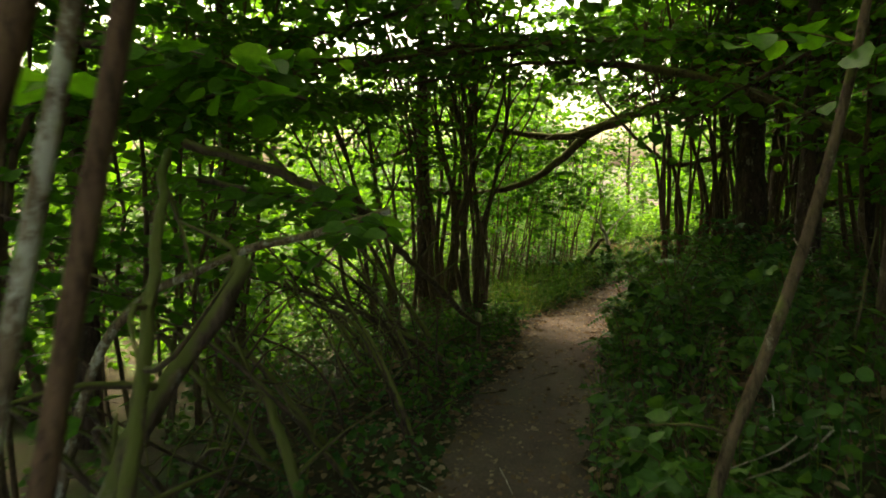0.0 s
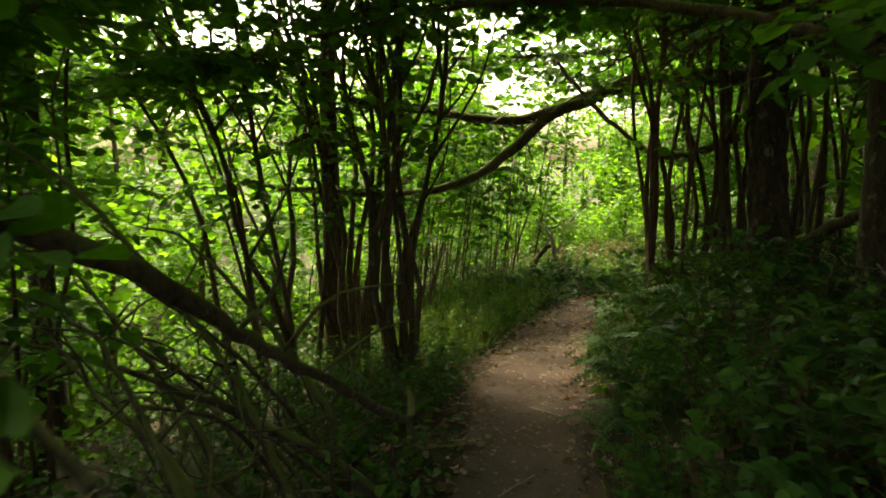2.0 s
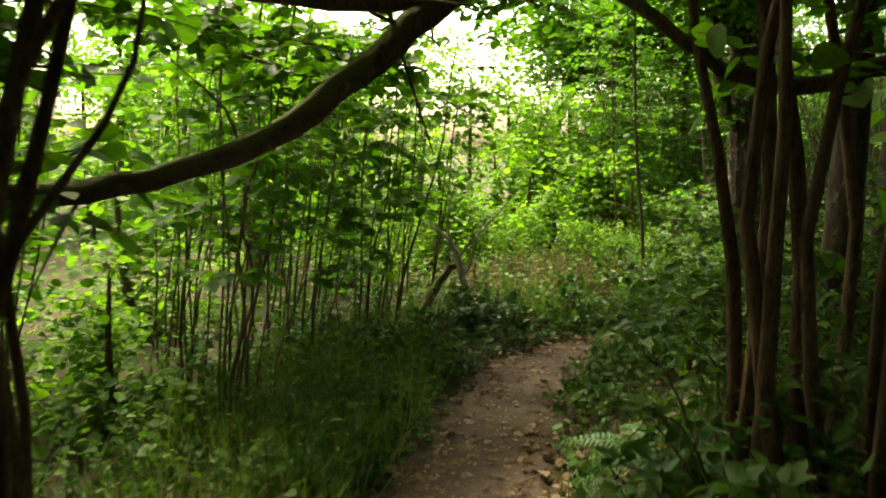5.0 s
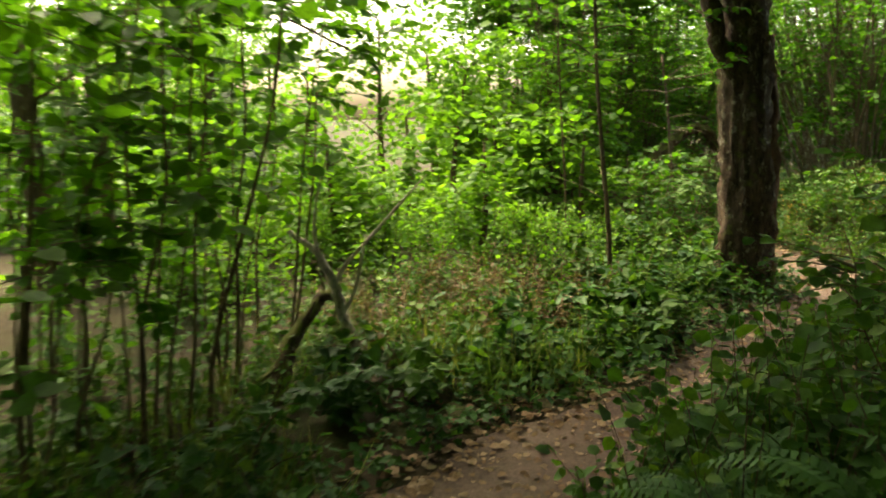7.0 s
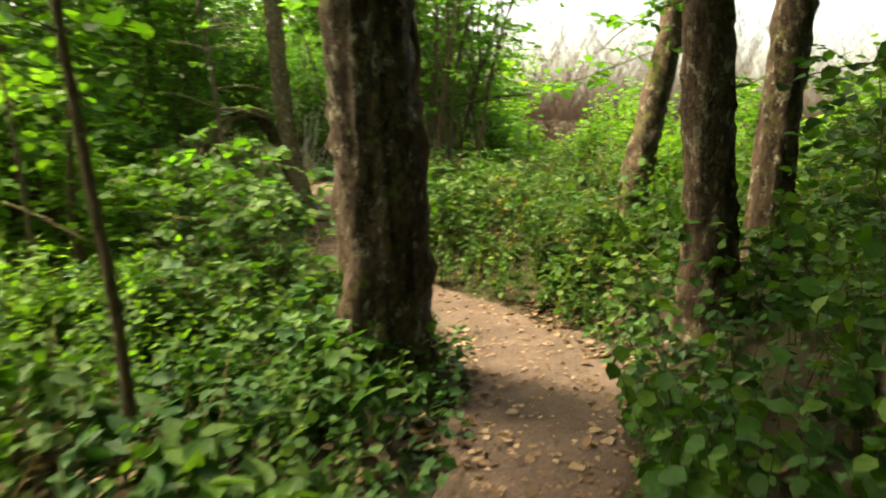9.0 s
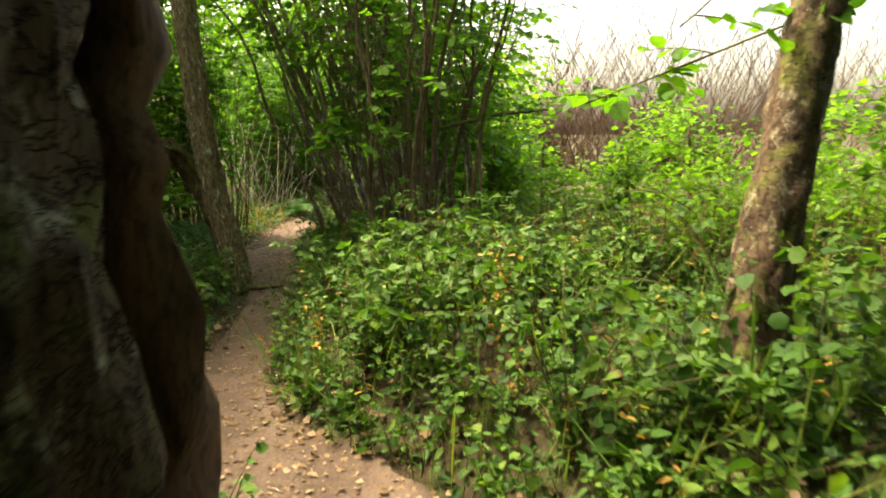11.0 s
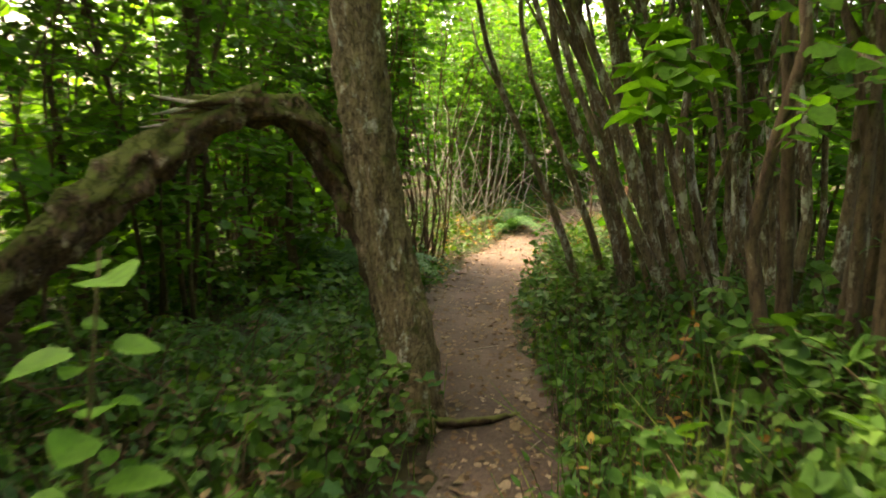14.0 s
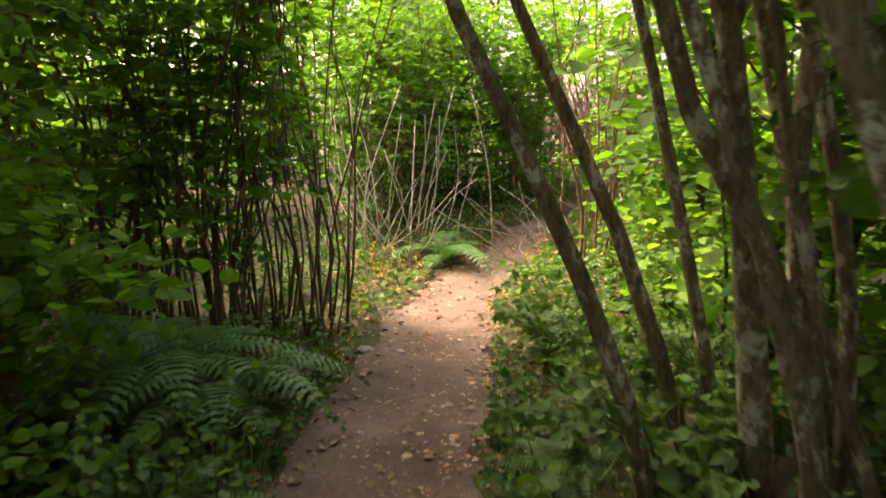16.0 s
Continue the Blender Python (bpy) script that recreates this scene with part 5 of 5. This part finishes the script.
# ---- brambles ----
def bramble(x, y, h, r, seed, leaf=0.06, canes=9, material=None, label="sprawling bramble with toothed green leaves in threes", clear=0.08):
    """Arching canes with leaves of three leaflets along them."""
    g = np.random.default_rng(seed)
    z = ground_z(x, y) - 0.03
    e = thing("bramble", (x, y, z), label, "bramble", "brambles on the banks")
    pos, axis, nrm, size = [], [], [], []
    soup = Soup()
    for c in range(canes):
        a = 6.28 * (c + g.uniform(0, 0.9)) / canes
        hh, rr, turn = h * g.uniform(0.55, 1.25), r * g.uniform(0.5, 1.2), g.normal(0, 0.5)
        u = np.linspace(0, 1, 9)
        pts = np.column_stack([rr * u**1.2 * np.cos(a + turn * u), rr * u**1.2 * np.sin(a + turn * u), hh * np.sin(2.0 * u) / 0.99 * (1 - 0.15 * u)])
        zz, d, w = lie(pts[:, 0] + x, pts[:, 1] + y)
        pts[:, 2] = np.maximum(pts[:, 2], zz - z + 0.03 + 0.1 * u)
        stop = np.where(np.abs(d) < w + clear)[0]
        if len(stop) and stop[0] < 4:
            continue
        if len(stop):
            pts = resample(pts[:stop[0]], 9)
        pts[0, 2] = -0.02
        soup.add(tube(pts, 0.0045, 0.002, 4, 0.1, g))
        n = int(g.integers(9, 15))
        for i in range(n):
            s = 0.12 + 0.88 * (i + g.uniform(0, 0.7)) / n
            b = np.array([np.interp(s, u, pts[:, k]) for k in range(3)])
            out = g.uniform(0, 6.28)
            way = unit((math.cos(out), math.sin(out), g.normal(0.25, 0.35)))
            hub = b + way * leaf * g.uniform(0.4, 1.1)
            up = np.array((0, 0, 1.0)) + g.normal(0, 0.45, 3)
            side = unit(np.cross(way, up))
            sz = leaf * g.uniform(0.55, 1.4)
            for ax, k in ((way, 1.15), (side + way * 0.25, 0.95), (-side + way * 0.25, 0.95)):
                pos.append(hub)
                axis.append(ax + np.array((0, 0, g.normal(-0.15, 0.18))))
                nrm.append(up + g.normal(0, 0.15, 3))
                size.append(sz * k)
    if pos:
        link_mesh("canework", soup.v, soup.f, M_CANE, e)["kind"] = "stuff"
        leaf_object("foliage", pos, axis, nrm, size, material or M_BRAMBLE, OVATE, parent=e)
    return e


def bank(n, seed, y0, y1, lo, hi, side):
    """n places spread along one bank."""
    g = np.random.default_rng(seed)
    for i in range(n):
        y = y0 + (y1 - y0) * (i + g.uniform(0, 1)) / n
        k = int(np.abs(WAY_XY[:, 1] - y).argmin())
        off = (WAY_W[k] + g.uniform(lo, hi)) * side
        yield WAY_XY[k, 0] + WAY_T[k, 1] * off, WAY_XY[k, 1] - WAY_T[k, 0] * off, g


for i, (x, y, g1) in enumerate(bank(46, 900, 11.0, 16.4, 0.35, 2.6, 1)):
    bramble(x, y, g1.uniform(0.25, 0.75), g1.uniform(0.35, 0.75), 910 + i, g1.uniform(0.03, 0.058), 10)
for i, (x, y, g1) in enumerate(bank(9, 901, 14.6, 16.4, 0.55, 1.2, 1)):
    bramble(x, y, g1.uniform(0.3, 0.5), g1.uniform(0.3, 0.5), 960 + i, g1.uniform(0.045, 0.06), 6, label="vigorous bramble with large bright leaves by the hazels")
for i, (x, y, g1) in enumerate(bank(20, 902, 12.0, 17.0, 0.3, 1.6, -1)):
    bramble(x, y, g1.uniform(0.25, 0.55), g1.uniform(0.35, 0.6), 980 + i, g1.uniform(0.04, 0.06), 6)
for i, (x, y, g1) in enumerate(bank(22, 903, 1.5, 6.2, 0.3, 1.5, 1)):
    bramble(x, y, g1.uniform(0.3, 0.65), g1.uniform(0.35, 0.65), 1010 + i, g1.uniform(0.035, 0.06), 8, M_IVY if i % 3 == 0 else None)
for i, (x, y, g1) in enumerate(bank(18, 904, -3.5, 1.5, 0.2, 1.3, 1)):
    bramble(x, y, g1.uniform(0.25, 0.45), g1.uniform(0.3, 0.55), 1050 + i, g1.uniform(0.05, 0.07), 6)
for i, (x, y, g1) in enumerate(bank(22, 905, 7.6, 11.6, 0.3, 2.0, -1)):
    bramble(x, y, g1.uniform(0.2, 0.5), g1.uniform(0.3, 0.6), 1080 + i, g1.uniform(0.05, 0.085), 7, M_IVY if i % 2 else None)
for i, (x, y, g1) in enumerate(bank(16, 906, 17.4, 21.5, 0.3, 1.3, 1)):
    bramble(x, y, g1.uniform(0.25, 0.5), g1.uniform(0.3, 0.55), 1110 + i, g1.uniform(0.035, 0.055), 8)
for i, (x, y) in enumerate(((2.7, 10.5), (2.5, 10.2))):
    bramble(x, y, 0.4, 0.35, 1140 + i, 0.085, 5, label="bramble with broad bright leaves below the old tree")


def sprout(x, y, h, pairs, leaf, seed, label):
    """A single upright shoot with pairs of round leaves."""
    g = np.random.default_rng(seed)
    z = ground_z(x, y) - 0.03
    e = thing("hazel_sprout", (x, y, z), label, "sprout", "young sprouts")
    pts = resample([(0, 0, 0), (g.normal(0, 0.03), g.normal(0, 0.03), h * 0.5), (g.normal(0, 0.08), g.normal(0, 0.08), h)], 10)
    link_mesh("stem", *tube(pts, 0.006, 0.0025, 6, 0.1, g), M_CANE, e)
    for i in range(pairs):
        s = 0.3 + 0.7 * (i + 0.6) / pairs
        b = np.array([np.interp(s, np.linspace(0, 1, 10), pts[:, k]) for k in range(3)])
        a = i * 1.57 + g.uniform(-0.4, 0.4)
        for k in (0, math.pi):
            way = np.array((math.cos(a + k), math.sin(a + k), g.normal(-0.05, 0.12)))
            leaf_object("leaf", [b + way * 0.03], [way], [np.array((0, 0, 1.0)) + g.normal(0, 0.2, 3)], [leaf * g.uniform(0.7, 1.15)], M_HAZEL, ROUND, parent=e)


SPR = "upright young shoot with pairs of round leaves"
for i, (x, y, h, n, lf) in enumerate(((5.28, 15.25, 1.12, 6, 0.11), (5.1, 15.0, 0.95, 5, 0.09), (4.9, 15.5, 1.0, 6, 0.09), (4.75, 14.6, 0.85, 5, 0.08), (5.35, 15.9, 0.9, 5, 0.08), (4.6, 15.1, 1.05, 6, 0.08))):
    sprout(x, y, h, n, lf, 1160 + i, SPR)
# dry twigs heaped on the left bank before the leaning tree
for i, (x, y, g1) in enumerate(bank(14, 907, 13.0, 16.2, 0.25, 1.3, -1)):
    z0, a, ln = ground_z(x, y), g1.uniform(0, 6.28), g1.uniform(0.3, 0.8)
    d = np.array((-abs(math.cos(a)), math.sin(a), g1.uniform(0.1, 0.8))) * ln
    bough("dead_twigs", [(x, y, z0 - 0.03), np.array((x, y, z0 + 0.05)) + d * 0.5 + g1.normal(0, 0.05, 3), np.array((x, y, z0 + 0.08)) + d], 0.009, 0.003, M_BARK_RED, "heap of dry red-brown twigs on the bank", seed=1180 + i, snags=14, sides=5)


# ---- ferns ----
def fern(x, y, n, length, seed, label, spread=6.28, toward=0.0, z=None, rise=0.9):
    g = np.random.default_rng(seed)
    zz = ground_z(x, y) if z is None else z
    e = thing("fern", (x, y, zz - 0.02), label, "fern", "ferns")
    for i in range(n):
        a = toward + spread * ((i + g.uniform(0, 0.7)) / n - 0.5)
        ln = length * g.uniform(0.7, 1.1)
        u = np.linspace(0, 1, 25)
        r = rise * g.uniform(0.7, 1.2)
        rad = ln * u * (0.55 + 0.35 * u)
        hgt = ln * (r * u - r * 0.95 * u**2.2)
        rib = np.column_stack([np.cos(a) * rad, np.sin(a) * rad, hgt])
        soup = Soup()
        soup.add(tube(rib, 0.004, 0.0012, 4, 0, None, cap=False))
        way = np.gradient(rib, axis=0)
        for k in range(3, 25):
            w = ln * 0.17 * math.sin(math.pi * min(1, 0.12 + u[k] * 0.9)) ** 0.8 + 0.006
            t = unit(way[k])
            side = unit(np.cross(t, (0, 0, 1)))
            for s in (-1, 1):
                q0, tip = rib[k], rib[k] + side * s * w + t * w * 0.3 + np.array((0, 0, -0.2 * w))
                mid = (q0 * 0.6 + tip * 0.4) + np.array((0, 0, 0.015))
                b = t * ln * 0.017
                n0 = len(soup.v)
                soup.v.extend([q0 - b * 0.6, mid - b, tip, mid + b, q0 + b * 0.6])
                soup.f.append((n0, n0 + 1, n0 + 3, n0 + 4) if s > 0 else (n0 + 4, n0 + 3, n0 + 1, n0))
                soup.f.append((n0 + 1, n0 + 2, n0 + 3) if s > 0 else (n0 + 3, n0 + 2, n0 + 1))
        link_mesh("frond", soup.v, soup.f, M_FERN, e, smooth=False)
    return e


FN = "green sword fern with arching fronds beside the path"
fern(7.15, 20.1, 13, 1.05, 500, FN, z=ground_z(7.15, 20.1) + 0.12)
fern(7.35, 19.75, 9, 0.8, 501, FN, 3.6, -1.4, z=ground_z(7.35, 19.75) + 0.1)
fern(10.3, 22.75, 10, 0.95, 502, "pale sunlit fern arching beside the path")
fern(2.35, 8.2, 9, 0.62, 503, FN)
fern(2.75, 8.75, 8, 0.6, 504, FN)
fern(1.25, 3.5, 8, 0.5, 505, FN)
fern(1.3, 5.6, 7, 0.5, 506, FN)
fern(1.2, 4.2, 6, 0.45, 507, FN)
fern(-1.9, 5.2, 6, 0.6, 508, FN)
fern(5.3, 17.6, 9, 0.8, 509, "dark fern in the shade behind the leaning tree")
fern(5.9, 17.9, 9, 0.8, 510, "dark fern in the shade behind the leaning tree")
fern(6.35, 18.4, 8, 0.7, 511, "dark fern in the shade behind the leaning tree")
fern(3.7, 14.6, 8, 0.7, 512, FN)
fern(7.0, 18.9, 7, 0.5, 513, FN)
for i, (x, y, ln) in enumerate(((0.98, 2.9, 0.5), (1.08, 3.45, 0.48), (1.35, 3.1, 0.55), (1.02, 4.35, 0.45), (1.3, 4.9, 0.55), (1.55, 3.9, 0.6), (1.15, 5.3, 0.45), (2.1, 7.65, 0.6), (1.75, 6.6, 0.5), (1.75, 7.15, 0.5), (2.35, 7.2, 0.6), (2.0, 6.9, 0.6))):
    fern(x, y, 9, ln, 530 + i, "lush fern with arching fronds on the shady bank")
fern(8.3, 18.35, 8, 0.42, 514, FN)
fern(2.0, 12.9, 8, 0.8, 515, "pale-green fern in the sunlit clearing")
fern(8.0, 13.3, 8, 0.8, 516, "yellowing fern at the clearing's edge")

# ---- tangle of pale dead sticks by the far bend ----
g0 = np.random.default_rng(520)
for i in range(46):
    x, y = 9.9 + g0.normal(0, 0.55), 23.4 + g0.normal(0, 0.35)
    z = ground_z(x, y)
    h = g0.uniform(0.5, 1.9)
    tip = np.array((x + g0.normal(0, 0.5), y + g0.normal(0, 0.4), z + h))
    v, f = tube(resample([(x, y, z - 0.03), (np.array((x, y, z)) + tip) / 2 + g0.normal(0, 0.08, 3), tip], 7), 0.008, 0.004, 5, 0.1, g0)
    o = np.array((x, y, z))
    ob = link_mesh("dead_stick", [q - o for q in v], f, M_DEAD, loc=(x, y, z))
    tagged(ob, "bleached dead stick standing in a tangle", "stick", "dead sticks")
for i in range(26):
    x, y = 12.0 + g0.normal(0, 0.5), 22.75 + g0.normal(0, 0.35)
    z = ground_z(x, y)
    tip = np.array((x + g0.normal(-0.5, 0.5), y + g0.normal(0.2, 0.4), z + g0.uniform(0.15, 0.9)))
    v, f = tube(resample([(x, y, z - 0.03), (np.array((x, y, z)) + tip) / 2 + g0.normal(0, 0.08, 3), tip], 7), 0.007, 0.003, 5, 0.1, g0)
    o = np.array((x, y, z))
    tagged(link_mesh("dead_stick", [q - o for q in v], f, M_DEAD, loc=(x, y, z)), "bleached dead stick leaning out over the path's end", "stick", "dead sticks")

# ---- stones, twigs and single leaves on the path ----
def pebble(x, y, r, seed):
    g = np.random.default_rng(seed)
    bm = bmesh.new()
    bmesh.ops.create_icosphere(bm, subdivisions=2, radius=r)
    k = g.uniform(0.6, 1.2, 3) * np.array((1.2, 0.9, 0.55))
    for v in bm.verts:
        w = 1 + 0.22 * noise.noise(v.co * (1.6 / r) + Vector((seed, 0, 0)))
        v.co = Vector((v.co.x * k[0] * w, v.co.y * k[1] * w, v.co.z * k[2] * w))
    me = bpy.data.meshes.new("stone")
    bm.to_mesh(me)
    bm.free()
    me.polygons.foreach_set("use_smooth", [True] * len(me.polygons))
    me.materials.append(M_STONE)
    ob = new("stone", me)
    ob.location, ob.rotation_euler = (x, y, ground_z(x, y) + r * 0.15), (0, 0, g.uniform(0, 6))
    return tagged(ob, "small grey-brown stone lying on the trodden earth", "stone", "stones on the path")


g0 = np.random.default_rng(540)
for i in range(90):
    k = g0.integers(20, len(WAY) - 70)
    p = WAY_XY[k] + np.array((WAY_T[k, 1], -WAY_T[k, 0])) * g0.uniform(-1.1, 1.1) * WAY_W[k]
    pebble(p[0], p[1], g0.uniform(0.008, 0.022), 600 + i)
for i, (x, y, r) in enumerate(((0.13, 5.3, 0.05), (0.2, 5.5, 0.035), (8.52, 20.73, 0.06), (8.4, 20.8, 0.05), (8.7, 20.55, 0.045), (8.95, 20.3, 0.035), (0.5, 6.2, 0.04))):
    pebble(x, y, r, 720 + i)
pos = []
for i in range(420):
    k = g0.integers(15, len(WAY) - 70)
    y = WAY_XY[k, 1]
    if 5.2 > y and g0.uniform() < 0.4:
        continue
    q = WAY_XY[k] + np.array((WAY_T[k, 1], -WAY_T[k, 0])) * g0.uniform(-1.15, 1.15) * WAY_W[k]
    pos.append((q[0], q[1], ground_z(q[0], q[1]) + 0.012))
for i in range(520):
    k = g0.choice(np.where((WAY_XY[:, 1] > 5.4) & (WAY_XY[:, 1] < 9.4))[0])
    q = WAY_XY[k] + np.array((WAY_T[k, 1], -WAY_T[k, 0])) * np.clip(g0.normal(-0.3, 0.6), -1.3, 1.2) * WAY_W[k]
    pos.append((q[0], q[1], ground_z(q[0], q[1]) + 0.011))
m = len(pos)
a = g0.uniform(0, 6.28, m)
tagged(leaf_object("path_leaves", pos, np.column_stack([np.cos(a), np.sin(a), g0.normal(0, 0.12, m)]), np.column_stack([g0.normal(0, 0.25, (m, 2)), np.ones(m)]), g0.uniform(0.025, 0.055, m), M_LITTER, ROUND, 0.2, -0.15),
       "dry pale-brown leaves fallen on the footpath", "leaves", kind="stuff")
for i in range(60):
    k = g0.integers(10, len(WAY) - 70)
    q = WAY_XY[k] + np.array((WAY_T[k, 1], -WAY_T[k, 0])) * g0.uniform(-1.5, 1.5) * WAY_W[k]
    z, a, ln = ground_z(q[0], q[1]), g0.uniform(0, 6.28), g0.uniform(0.08, 0.32)
    v, f = tube(np.array([(-ln * math.cos(a), -ln * math.sin(a), 0.004), (0, 0, 0.012), (ln * math.cos(a), ln * math.sin(a), 0.006)]) * 0.5, 0.004, 0.002, 5, 0.1, g0)
    tagged(link_mesh("twig", v, f, M_DEAD if i % 2 else M_TWIG, loc=(q[0], q[1], z + 0.02)), "dry broken twig lying on the path", "twig", "twigs on the path")

def crumbs(n, seed, lo, hi, material, name, label, outline):
    """Small dry bits strewn over the trodden soil."""
    g = np.random.default_rng(seed)
    k = g.integers(10, len(WAY) - 60, n)
    off = g.uniform(-1.25, 1.25, n) * WAY_W[k]
    p = WAY_XY[k] + np.stack([WAY_T[k, 1], -WAY_T[k, 0]], 1) * off[:, None] + g.normal(0, 0.04, (n, 2))
    z, d, w = lie(p[:, 0], p[:, 1])
    a = g.uniform(0, 6.28, n)
    tagged(leaf_object(name, np.column_stack([p, z + 0.018]), np.column_stack([np.cos(a), np.sin(a), g.normal(0, 0.15, n)]), np.column_stack([g.normal(0, 0.3, (n, 2)), np.ones(n)]), g.uniform(lo, hi, n), material, outline, 0.2, 0.0),
           label, "litter", kind="stuff")


crumbs(9000, 800, 0.012, 0.042, M_LITTER, "leaf_crumbs", "small brown leaf crumbs trodden into the path", DIAMOND)
crumbs(4000, 801, 0.04, 0.11, M_DRY, "straw_bits", "dry straw and bark bits lying on the path", BLADE)
